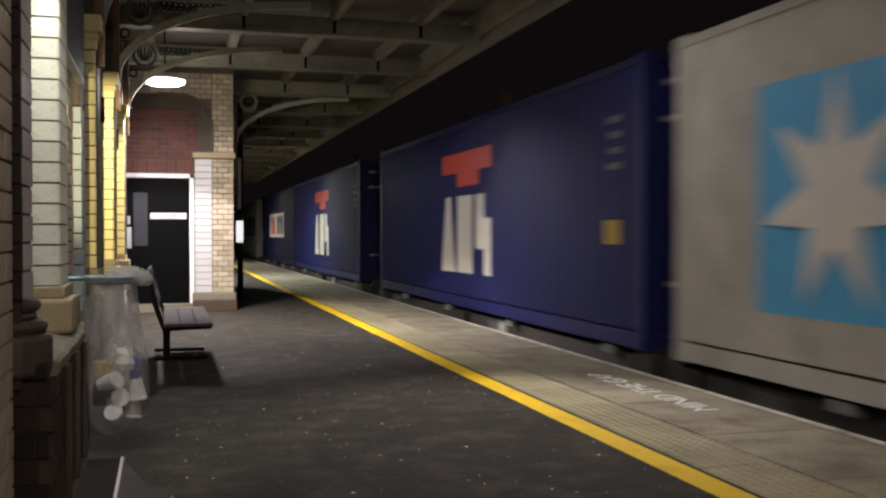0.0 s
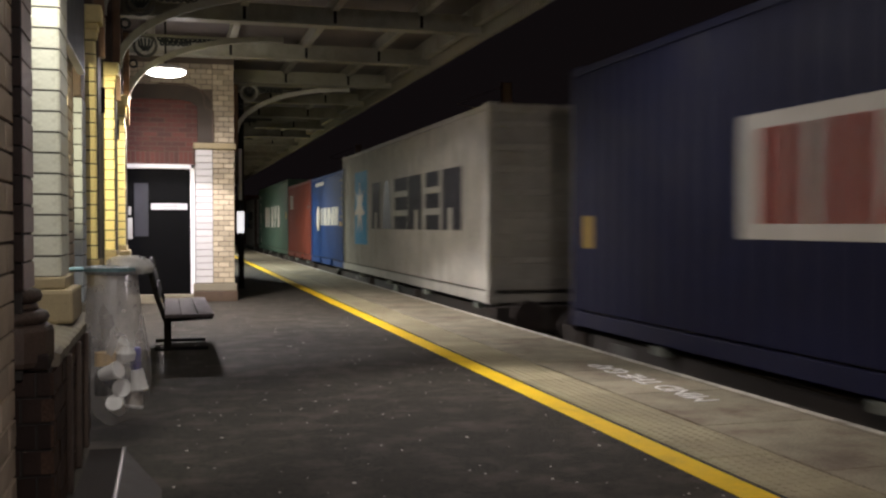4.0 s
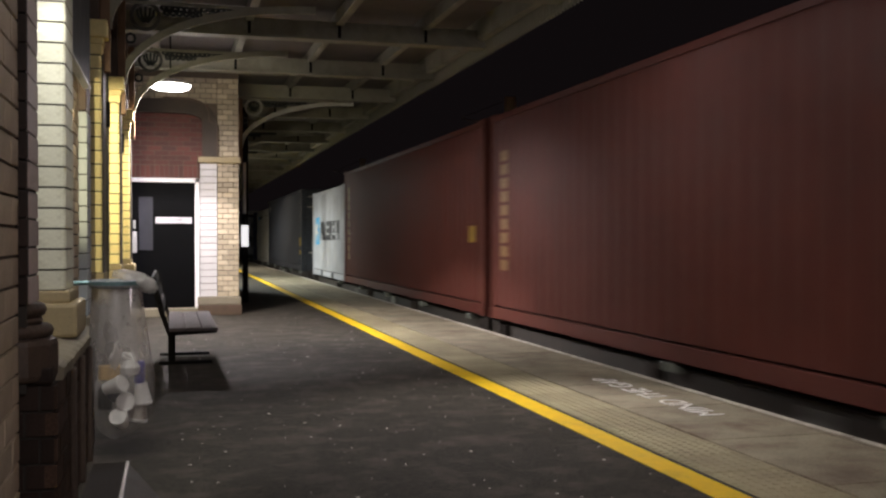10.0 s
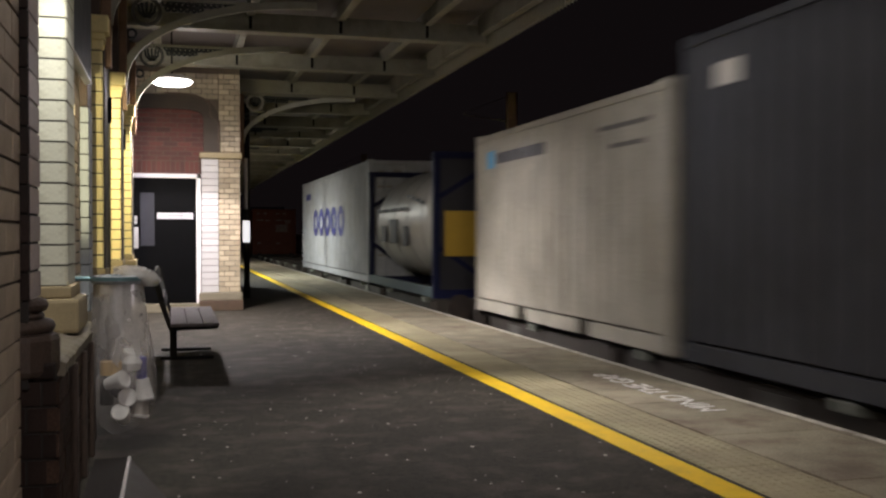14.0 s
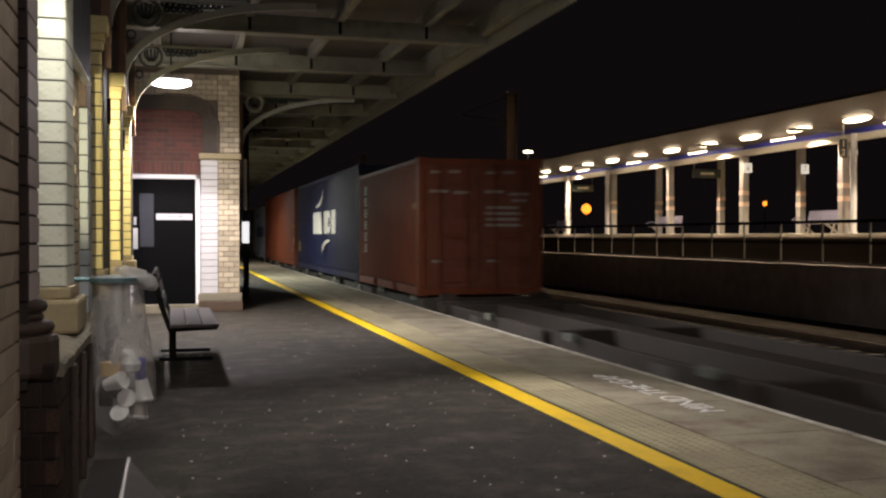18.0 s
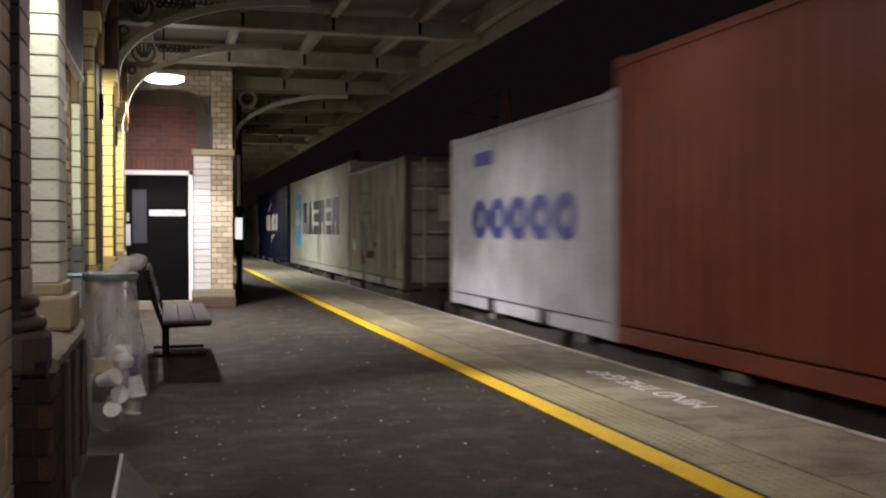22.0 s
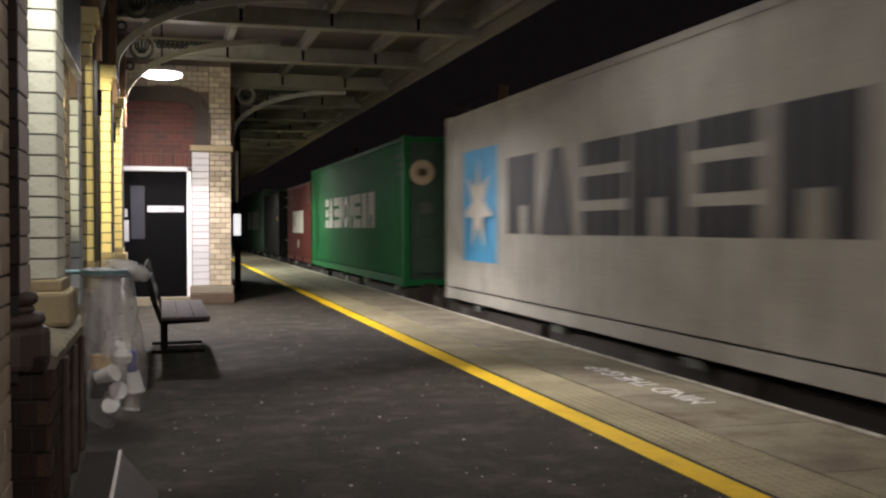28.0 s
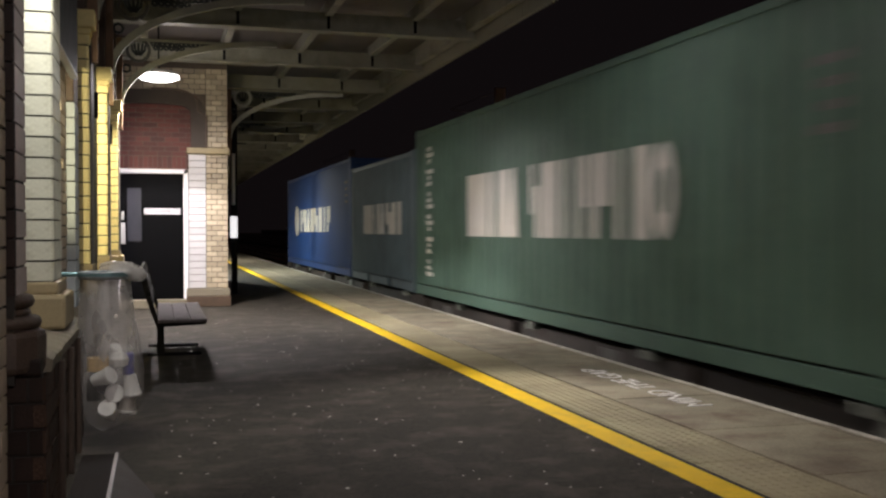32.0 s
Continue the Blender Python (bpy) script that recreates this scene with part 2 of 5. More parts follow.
def empty(name, at, label="", category="", group="", kind=""):
    ob = new(name)
    ob.location = at
    ob.empty_display_size = 0.1
    return tagged(ob, label, category, group, kind)


def thing(name, bm, material, label="", category="", group="", kind="", smooth=False):
    return tagged(part(name, bm, material, None, "", smooth), label, category, group, kind)


# ---------------------------------------------------------------- setting: ground, platform, tracks
EDGE = 4.17         # platform edge
RAIL_Z = -0.92
thing("ground", box(-400, 400, -300, 900, -1.6, -1.16), BALLAST, "dark ballast and earth around the tracks", "ground", kind="structure")
thing("platform", box(-0.3, 2.53, -16, 90, -1.2, 0.0), ASPHALT, "dark worn asphalt platform surface", "platform", kind="structure")
thing("yellow_line", box(2.53, 2.705, -16, 90, -0.1, 0.003), YELLOW, "yellow painted safety line along the platform", "line", kind="structure")
thing("platform_base", box(2.705, EDGE - 0.05, -16, 90, -1.2, -0.07), MORTAR, "dark bed under the edge paving", "platform", kind="structure")
edge = thing("platform_edge", box(EDGE - 0.1, EDGE, -16, 90, -0.16, 0.0, 0.008), SLAB, "concrete platform edge stones with a worn white line", "edge", kind="structure")
part("edge_paint", box(EDGE - 0.066, EDGE - 0.006, -16, 90, -0.002, 0.004), WHITE_LINE, edge, "worn white painted line")


def track(cx, name):
    t = empty(name, (cx, 0, 0), "railway track of steel rails on concrete sleepers", "track", kind="structure")
    for s in (-1, 1):
        x = s * 0.7525
        bm = bmesh.new()
        box_bm(bm, x - 0.035, x + 0.035, -60, 300, RAIL_Z - 0.045, RAIL_Z)
        box_bm(bm, x - 0.008, x + 0.008, -60, 300, RAIL_Z - 0.14, RAIL_Z - 0.045)
        box_bm(bm, x - 0.07, x + 0.07, -60, 300, RAIL_Z - 0.16, RAIL_Z - 0.14)
        part("rail", bm, RAIL, t)
    me = mesh_of(box(-1.25, 1.25, -0.13, 0.13, -1.2, RAIL_Z - 0.16, 0.02), "sleeper")
    for i in range(70):
        ob = part("sleeper", me, SLEEPER, t)
        ob.location = (0, -4 + i * 0.65, 0)


TRACK = 5.64
track(TRACK, "track")
track(9.05, "track")
track(12.9, "track")

# ---------------------------------------------------------------- train
def disp(t):
    """How far the train has gone at t seconds."""
    u = (t - 16) / 16
    f = lambda u: 16 * (9.98791 * u + 0.242519 * u * u - 0.0714535 * u ** 3)
    return f(u) - f(-1)


MOVERS = []         # (thing, place along the train, side, height)
SIDE = 4.417        # near side of the containers
MESHES = {}
DECK = 0.12


def cached(key, make):
    if key not in MESHES:
        MESHES[key] = mesh_of(make(), "train_part")
    return MESHES[key]


def corrugated(length, z0, z1, depth=0.036, period=0.28):
    """A wall in the y-z plane, its outer face at x = 0, pressed inwards."""
    bm = bmesh.new()
    ys, xs = [0.0], [0.0]
    n = max(1, round(length / period))
    p = length / n
    for i in range(n):
        for f, x in ((0.25, 0), (0.5, depth), (0.75, depth), (1.0, 0)):
            ys.append((i + f) * p)
            xs.append(x)
    lo = [bm.verts.new((x, y, z0)) for x, y in zip(xs, ys)]
    hi = [bm.verts.new((x, y, z1)) for x, y in zip(xs, ys)]
    for i in range(len(ys) - 1):
        bm.faces.new((lo[i], lo[i + 1], hi[i + 1], hi[i]))
    return bm


DARKGREEN = mat("dark_green_machinery_paint", (0.045, 0.085, 0.058), 0.5, vary=0.3)
DOORMARK = mat("pale_door_lettering", (0.30, 0.28, 0.25), 0.5, vary=0.3, bump=0)
DOORPAPER = mat("worn_paper_placard", (0.42, 0.39, 0.35), 0.6, vary=0.3, scale=12, bump=0)
FANPAINT = mat("cream_fan_paint", (0.50, 0.40, 0.28), 0.5, vary=0.15)
FAINT = mat("faded_white_marking", (0.115, 0.11, 0.10), 0.5, vary=0.2, bump=0)


def cont_mat(name, colour, dirt=None, amount=0.35):
    dirt = dirt or tuple(0.45 * c + d for c, d in zip(colour, (0.014, 0.009, 0.006)))
    return mat(name, colour, 0.52, 0.0, vary=0.30, scale=2.2, fine=40, bump=0.08, dirt=dirt, dirt_amount=amount, dirt_scale=1.0, spec=0.22, streak=True)


def container(s, length, height, material, label, front="doors", marks=(), smooth=False, pockets=False, end=None, trim=None):
    """A box container; its near end lies at y = 0 and its near side at x = 0."""
    W = 2.438
    c = empty("shipping_container", (SIDE, s, DECK), label, "container", "containers on the freight train")
    rail = 0.195
    def put(name, key, make, m=material, at=(0, 0, 0), rz=0, lab=""):
        ob = part(name, cached(key, make), m, c, lab)
        ob.matrix_basis = pose(*at, 0, 0, rz)
        return ob
    L, H = length, height
    wall = lambda: corrugated(L - 0.30, rail, H - 0.10, 0.012 if smooth else 0.036, 0.28)
    put("side_wall", ("wall", L, H, smooth), wall, at=(0.012, 0.15, 0))
    put("side_wall", ("wall", L, H, smooth), wall, at=(W - 0.012, L - 0.15, 0), rz=180)
    put("roof", ("roof", L, H), lambda: box(0.05, W - 0.05, 0.05, L - 0.05, H - 0.05, H - 0.02))
    put("floor", ("floor", L), lambda: box(0.09, W - 0.09, 0.05, L - 0.05, 0.06, 0.2), WAGON)
    def bottom():
        return box(0.0, 0.06, a, b, 0.015, 0.172, 0.004)
    # fork pockets part the rail of a short container into three
    cuts = [0.15, L / 2 - 1.2, L / 2 - 0.85, L / 2 + 0.85, L / 2 + 1.2, L - 0.15] if pockets else [0.15, L - 0.15]
    for a, b in zip(cuts[::2], cuts[1::2]):
        put("bottom_rail", ("brail", a, b), bottom)
        put("bottom_rail", ("brail", a, b), bottom, at=(W, L, 0), rz=180)
    trail = lambda: box(0.0, 0.06, 0.15, L - 0.15, H - 0.10, H - 0.025, 0.006)
    put("top_rail", ("trail", L, H), trail, trim or material)
    put("top_rail", ("trail", L, H), trail, at=(W, L, 0), rz=180)
    post = lambda: box(0.0, 0.13, 0.0, 0.155, 0.118, H - 0.118, 0.008)
    cast = lambda: box(-0.006, 0.162, -0.006, 0.178, 0.0, 0.118, 0.012)
    for x, y, rz in ((0, 0, 0), (W, L, 180)):
        put("corner_post", ("post", H), post, trim or material, at=(x, y, 0), rz=rz)
        for z in (0, H - 0.118):
            put("corner_casting", ("cast",), cast, trim or material, at=(x, y, z), rz=rz)
    postb = lambda: box(W - 0.13, W, 0.0, 0.155, 0.118, H - 0.118, 0.008)
    castb = lambda: box(W - 0.162, W + 0.006, -0.006, 0.178, 0.0, 0.118, 0.012)
    for x, y, rz in ((0, 0, 0), (W, L, 180)):
        put("corner_post", ("postb", H), postb, trim or material, at=(x, y, 0), rz=rz)
        for z in (0, H - 0.118):
            put("corner_casting", ("castb",), castb, trim or material, at=(x, y, z), rz=rz)
    put("end_wall", ("endw", H), lambda: corrugated(W - 0.26, 0.16, H - 0.1), at=(0.13, L - 0.02, 0), rz=-90)
    put("door_header", ("head", H), lambda: box(0.13, W - 0.13, 0.0, 0.1, H - 0.118, H - 0.02, 0.006), trim or material)
    put("door_sill", ("dsill", H), lambda: box(0.13, W - 0.13, 0.0, 0.1, 0.02, 0.14, 0.006), trim or material)
    if front == "doors":
        for i, x in enumerate((0.14, W / 2 + 0.005)):
            w = W / 2 - 0.145
            def leaf():
                bm = box(0, w, 0.03, 0.06, 0.15, H - 0.125)
                return bm
            dr = put("door", ("leaf", H), leaf, end or material, at=(x, 0, 0))
            for k in range(5):
                z = 0.15 + (H - 0.275) * (k + 0.5) / 5
                if trim and k:
                    put("door_crease", ("crease",), lambda: box(0.0, w, 0.010, 0.03, -0.018, 0.018), trim, at=(x, 0, 0.15 + (H - 0.275) * k / 5))
                part("door_panel", cached(("dpanel",), lambda: box(0.06, w - 0.06, 0.012, 0.03, -0.14, 0.14, 0.01)), end or material, dr).location = (0, 0, z)
            if trim:
                put("door_placard", ("dplac", i), lambda: box(0, 0.34, 0.004, 0.011, 0, 0.42 if i else 0.5), DOORPAPER, at=(x + 0.55, 0, H - 1.25 - 0.1 * i), lab="pale worn paper placard")
            rows = [(0.08, H - 0.66, 0.36), (0.10, H - 0.30, 0.2), (0.45, H - 0.29, 0.22), (0.12, 0.62, 0.2)]
            rows += [(0.55, H - 0.68, 0.3)] if i == 0 else [(0.55, H - 0.70, 0.4), (0.6, H - 0.82, 0.3)] + [(0.08 + 0.02 * (k % 2), 1.30 + 0.11 * k, 0.75 - 0.1 * (k % 2)) for k in range(4)]
            for dx, dz, q in rows:
                put("door_label", ("dlabel", q), lambda: box(0, q, 0.006, 0.012, 0, 0.055), DOORMARK, at=(x + dx, 0, dz))
            for dx in (0.26, 0.78):
                put("locking_bar", ("bar", H), lambda: tube((0, -0.012, 0.06), (0, -0.012, H - 0.04), 0.017, 8), at=(x + dx, 0, 0))
            put("door_handle", ("hnd",), lambda: box(-0.18, 0.18, -0.03, -0.012, 1.1, 1.14, 0.004), at=(x + 0.52, 0, 0))
    elif front == "ribs":
        def ribs():
            return box(0.13, W - 0.13, 0.05, 0.07, 0.14, H - 0.118)
        put("front_wall", ("ribs", H), ribs)
        for k in range(8):
            z = 0.3 + (H - 0.6) * k / 7
            put("rib", ("rib",), lambda: box(0.13, W - 0.13, 0.015, 0.05, -0.05, 0.05, 0.012), at=(0, 0, z))
    elif front == "reefer":
        put("machinery_panel", ("mach", H), lambda: box(0.13, W - 0.13, 0.05, 0.09, 0.14, H - 0.118, 0.01), DARKGREEN)
        part("label", box(0.36, 0.58, 0.035, 0.045, 1.42, 1.62), FAINT, c, "pale label")
        fan = lathe([(0.24, 0.0), (0.245, 0.03), (0.21, 0.05), (0.085, 0.05), (0.08, 0.0), (0.02, 0.0)], 24)
        f = part("fan_grille", fan, FANPAINT, c, "round pale fan grille with a dark hub")
        f.matrix_basis = pose(0.385, 0.045, H - 0.70, 90, 0, 0)
        for k in range(6):
            part("louvre", box(1.42, 2.05, -0.03, -0.005, 1.55 + 0.09 * k, 1.60 + 0.09 * k), DOORMARK if k % 2 else FAINT, c)
        for k in range(9):
            part("vent_slat", box(1.40 + 0.06 * (k % 2), 1.85 + 0.09 * (k % 3), -0.022, -0.002, 0.36 + 0.10 * k, 0.385 + 0.10 * k), DOORMARK, c)
        for z0, z1, x0, x1 in ((0.25, 0.75, 0.3, 1.1), (0.95, 1.35, 0.3, 1.1), (0.25, 1.3, 1.3, 2.1), (1.5, 2.1, 1.35, 2.1)):
            part("access_panel", box(x0, x1, 0.0, 0.05, z0, z1, 0.015), DARKGREEN, c)
    for mk in marks:
        for bm in mark_pieces(mk, length):
            part(mk[0], bm, mk[1], c, mk[6] if len(mk) > 6 else "")
    MOVERS.append((c, s, SIDE, DECK))
    return c


def mark_pieces(mk, length):
    """Painted patches on the near side, a mesh each; y is measured from the near end."""
    y0, y1, z0, z1 = mk[2:6]
    z0, z1 = z0 + 0.08, z1 + 0.08
    shape = mk[7] if len(mk) > 7 else "bar"
    out = []
    def rect(bm, a, b, c, d):
        # the paint lies in the pressings of the wall
        n = max(1, round((length - 0.3) / 0.28))
        p = (length - 0.3) / n
        at = lambda y: (lambda f: 0.0 if f < 0.25 else (f - 0.25) * 4 if f < 0.5 else 1.0 if f < 0.75 else (1 - f) * 4)(((y - 0.15) / p) % 1.0)
        ys = sorted({a, b} | {0.15 + k * p / 4 for k in range(4 * n + 1) if a < 0.15 + k * p / 4 < b})
        lo = [bm.verts.new((0.008 + 0.036 * at(y), y, c)) for y in ys]
        hi = [bm.verts.new((0.008 + 0.036 * at(y), y, d)) for y in ys]
        for i in range(len(ys) - 1):
            bm.faces.new((lo[i], lo[i + 1], hi[i + 1], hi[i]))
    def fresh():
        out.append(bmesh.new())
        return out[-1]
    if shape == "bar":
        rect(fresh(), y0, y1, z0, z1)
    elif shape == "row":          # a row of plain shapes: block, bar, ring, wedge or sets of bars, as the pattern says
        n = len(mk[8])
        w, h = (y1 - y0) / n, z1 - z0
        for i, kind in enumerate(reversed(mk[8])):
            a, b = y0 + (i + 0.06) * w, y0 + (i + 0.94) * w
            if kind == "q":
                rect(fresh(), a, b, z0, z1)
            elif kind == "i":
                rect(fresh(), a + 0.25 * w, b - 0.25 * w, z0, z1)
            elif kind == "p":     # a tall bar and a short one beside it
                rect(fresh(), a + 0.44 * w, b, z0, z1)
                rect(fresh(), a, a + 0.40 * w, z0 + 0.38 * h, z1)
            elif kind == "s":     # two bars, one set high and one low
                rect(fresh(), a + 0.46 * w, b, z0 + 0.32 * h, z1)
                rect(fresh(), a, a + 0.42 * w, z0, z0 + 0.70 * h)
            elif kind == "e":     # three bars stacked
                for k in range(3):
                    rect(fresh(), a, b - 0.05 * w * (k % 2), z0 + 0.37 * k * h, z0 + (0.37 * k + 0.26) * h)
            elif kind == "b":     # a block on two feet
                rect(fresh(), a, b, z0 + 0.36 * h, z1)
                rect(fresh(), a, a + 0.34 * w, z0, z0 + 0.36 * h)
                rect(fresh(), b - 0.34 * w, b, z0, z0 + 0.36 * h)
            elif kind in "tv":    # a wedge, narrow above or below
                bm = fresh()
                lo, hi = (0.0, 0.30) if kind == "t" else (0.30, 0.0)
                bm.faces.new([bm.verts.new((0.003, y, z)) for y, z in ((a + lo * w, z0), (b - lo * w, z0), (b - hi * w, z1), (a + hi * w, z1))])
            elif kind == "o":
                bm = fresh()
                cy, cz = (a + b) / 2, (z0 + z1) / 2
                ring = [(math.cos(2 * math.pi * k / 24), math.sin(2 * math.pi * k / 24)) for k in range(24)]
                outer = [bm.verts.new((0.003, cy + 0.44 * w * c, cz + 0.5 * h * q)) for c, q in ring]
                inner = [bm.verts.new((0.003, cy + 0.20 * w * c, cz + 0.24 * h * q)) for c, q in ring]
                for k in range(24):
                    bm.faces.new((outer[k], outer[(k + 1) % 24], inner[(k + 1) % 24], inner[k]))
    elif shape == "column":       # blocks one over another
        n = mk[8]
        h = (z1 - z0) / n
        for i in range(n):
            if h < 0.25:
                rect(fresh(), y0, y1, z0 + (i + 0.1) * h, z0 + (i + 0.85) * h)
                continue
            for k in range(3):    # three strips for each sign
                g = 0.05 * ((i + k) % 3)
                rect(fresh(), y0 + g, y1 - g / 2, z0 + (i + 0.10 + 0.27 * k) * h, z0 + (i + 0.28 + 0.27 * k) * h)
    elif shape == "disc":
        bm = fresh()
        bmesh.ops.create_cone(bm, cap_ends=True, segments=24, radius1=(z1 - z0) / 2, radius2=(z1 - z0) / 2, depth=0.008,
                              matrix=Matrix.Translation((0, (y0 + y1) / 2, (z0 + z1) / 2)) @ Matrix.Rotation(math.pi / 2, 4, "Y"))
    elif shape == "star":
        bm = fresh()
        cy, cz, r = (y0 + y1) / 2, (z0 + z1) / 2, (z1 - z0) / 2
        pts = []
        for i in range(14):
            a, q = math.pi / 2 + math.pi * i / 7, (r if i % 2 == 0 else r * 0.42)
            pts.append(bm.verts.new((-0.0055, cy + q * math.cos(a), cz + q * math.sin(a))))
        mid = bm.verts.new((-0.012, cy, cz))
        for i in range(14):
            bm.faces.new((mid, pts[i], pts[(i + 1) % 14]))
    elif shape == "sweep":        # a curved tapering stroke
        bm = fresh()
        n, top = 10, mk[8]
        lo, hi = [], []
        for i in range(n + 1):
            a = math.pi * 0.5 * i / n
            f = 1 - math.cos(a)
            cy, cz = (y1 - (y1 - y0) * math.sin(a), z0 + (z1 - z0) * f) if not top else (y0 + (y1 - y0) * math.sin(a), z1 - (z1 - z0) * f)
            w = 0.03 + 0.045 * (1 - abs(2 * i / n - 1.2) / 1.2)
            lo.append(bm.verts.new((-0.005, cy, cz - w)))
            hi.append(bm.verts.new((-0.005, cy, cz + w)))
        for i in range(n):
            bm.faces.new((lo[i], lo[i + 1], hi[i + 1], hi[i]))
    return out

NAVY = cont_mat("navy_container_paint", (0.0105, 0.0130, 0.085))
DEEP = cont_mat("deep_blue_container_paint", (0.0075, 0.010, 0.040))
MIDBLUE = cont_mat("mid_blue_container_paint", (0.015, 0.048, 0.165))
STEELBLUE = cont_mat("blue_grey_container_paint", (0.10, 0.14, 0.155))
SEAGREEN = cont_mat("sea_green_container_paint", (0.082, 0.142, 0.106))
TEAL = cont_mat("teal_container_paint", (0.11, 0.21, 0.18))
BLUEGREY = cont_mat("worn_pale_container_paint", (0.40, 0.385, 0.325), (0.26, 0.21, 0.15), 0.3)
RUSTBROWN = cont_mat("grimy_grey_door_paint", (0.20, 0.18, 0.165), (0.11, 0.06, 0.04), 0.65)
RUSTTRIM = cont_mat("rusty_frame_paint", (0.062, 0.042, 0.032), (0.05, 0.03, 0.02), 0.6)
LEAF = cont_mat("bright_green_container_paint", (0.015, 0.150, 0.046))
BRICKRED = cont_mat("red_container_paint", (0.20, 0.05, 0.033))
BROWN = cont_mat("red_brown_container_paint", (0.108, 0.030, 0.022), amount=0.4)
MAROON = cont_mat("dark_red_brown_container_paint", (0.115, 0.031, 0.024))
ORANGE = cont_mat("orange_brown_container_paint", (0.185, 0.053, 0.025))
DOORORANGE = cont_mat("dark_orange_door_paint", (0.165, 0.058, 0.036))
PALEGREY = cont_mat("pale_grey_container_paint", (0.40, 0.39, 0.34), (0.25, 0.2, 0.13), 0.3)
OFFWHITE = cont_mat("off_white_container_paint", (0.41, 0.40, 0.36), (0.24, 0.17, 0.10), 0.5)
COOLWHITE = cont_mat("cool_white_container_paint", (0.42, 0.435, 0.47), (0.3, 0.26, 0.2), 0.25)
RUSTWHITE = mat("rust_streaked_white_paint", (0.37, 0.36, 0.27), 0.55, vary=0.25, scale=1.5, dirt=(0.125, 0.070, 0.026), dirt_amount=0.95, dirt_scale=1.5, spec=0.25, streak=True)
CHARCOAL = cont_mat("charcoal_container_paint", (0.047, 0.051, 0.060))
BLACKGREEN = cont_mat("black_green_container_paint", (0.014, 0.016, 0.016))
MIDGREY = cont_mat("mid_grey_container_paint", (0.20, 0.19, 0.185))
M_WHITE = mat("white_marking", (0.62, 0.60, 0.54), 0.5, vary=0.1, bump=0)
M_FAINT = FAINT
M_DARK = mat("dark_marking", (0.025, 0.025, 0.03), 0.5, vary=0.1, bump=0)
M_SKY = mat("sky_blue_marking", (0.08, 0.36, 0.62), 0.5, vary=0.1, bump=0)
M_RED = mat("red_marking", (0.50, 0.05, 0.03), 0.5, vary=0.1, bump=0)
M_ORANGE = mat("orange_marking", (0.75, 0.17, 0.02), 0.5, vary=0.1, bump=0)
M_NAVYMARK = mat("near_black_navy_marking", (0.018, 0.019, 0.045), 0.5, vary=0.1, bump=0)
M_RUSTORANGE = mat("dull_orange_marking", (0.36, 0.10, 0.03), 0.5, vary=0.3, bump=0)
M_YELLOW = mat("yellow_label", (0.42, 0.27, 0.035), 0.5, vary=0.1, bump=0)
M_DULL = mat("dull_yellow_marking", (0.28, 0.17, 0.06), 0.5, vary=0.2, bump=0)
M_DULLWHITE = mat("dull_white_marking", (0.34, 0.31, 0.26), 0.5, vary=0.2, bump=0)
M_RUST = mat("rust_bloom", (0.105, 0.058, 0.024), 0.9, vary=0.7, scale=9, bump=0.2, dirt=(0.24, 0.2, 0.13), dirt_amount=0.9, dirt_scale=6, spec=0.1)
M_INDIGO = mat("indigo_marking", (0.035, 0.04, 0.22), 0.5, vary=0.1, bump=0)


def star_marks(y0=9.1, y1=10.6, z0=0.6, z1=2.32):
    c, r = (y0 + y1) / 2, (y1 - y0) * 0.46
    zc = (z0 + z1) / 2
    return [("star_panel", M_SKY, y0, y1, z0, z1, "sky blue square panel"),
            ("star", M_WHITE, c - r, c + r, zc - r, zc + r, "white seven-pointed star", "star")]


def small_marks(y=0.5, z=2.2, n=4, m=None):
    """The number rows near the door end, as plain bars."""
    out = [("number_bar", m or M_FAINT, y, y + 0.42 - 0.07 * (i % 3), z - i * 0.16, z - i * 0.16 + 0.07, "small pale number bar") for i in range(n)]
    return out


LONG, SHORT, TALL, STD = 12.19, 6.06, 2.89, 2.59
def word_blocks(q=0.0):
    return [("block", M_DARK, 1.41 + q, 8.66 + q, 0.97, 1.98, "", "row", "btebeb")]


word40 = word_blocks()
eagle = [("emblem", M_RED, 4.7, 7.4, 2.02, 2.33, "red winged emblem"), ("emblem", M_RED, 5.3, 6.4, 1.80, 2.02, "red emblem foot"),
         ("block", M_WHITE, 4.65, 7.35, 0.46, 1.65, "", "row", "tqs")]
swoosh = [("block", M_WHITE, 3.7, 5.85, 1.10, 1.78, "", "row", "qoq"), ("block", M_WHITE, 6.1, 8.3, 1.10, 1.78, "", "row", "qqt"),
          ("swoosh", M_WHITE, 5.9, 7.4, 1.95, 2.42, "white curved stroke", "sweep", False), ("swoosh", M_WHITE, 4.6, 6.1, 0.50, 0.90, "white curved stroke", "sweep", True),
          ("label", M_YELLOW, 11.6, 11.9, 0.5, 0.84, "yellow label")]
china = [("block", M_WHITE, 6.85, 9.2, 0.96, 1.86, "", "row", "qqiqt"), ("block", M_WHITE, 2.8, 6.6, 0.96, 1.86, "", "row", "sqippiqo"),
         ("side_column", M_WHITE, 11.15, 11.5, 0.23, 2.54, "", "column", 6)]

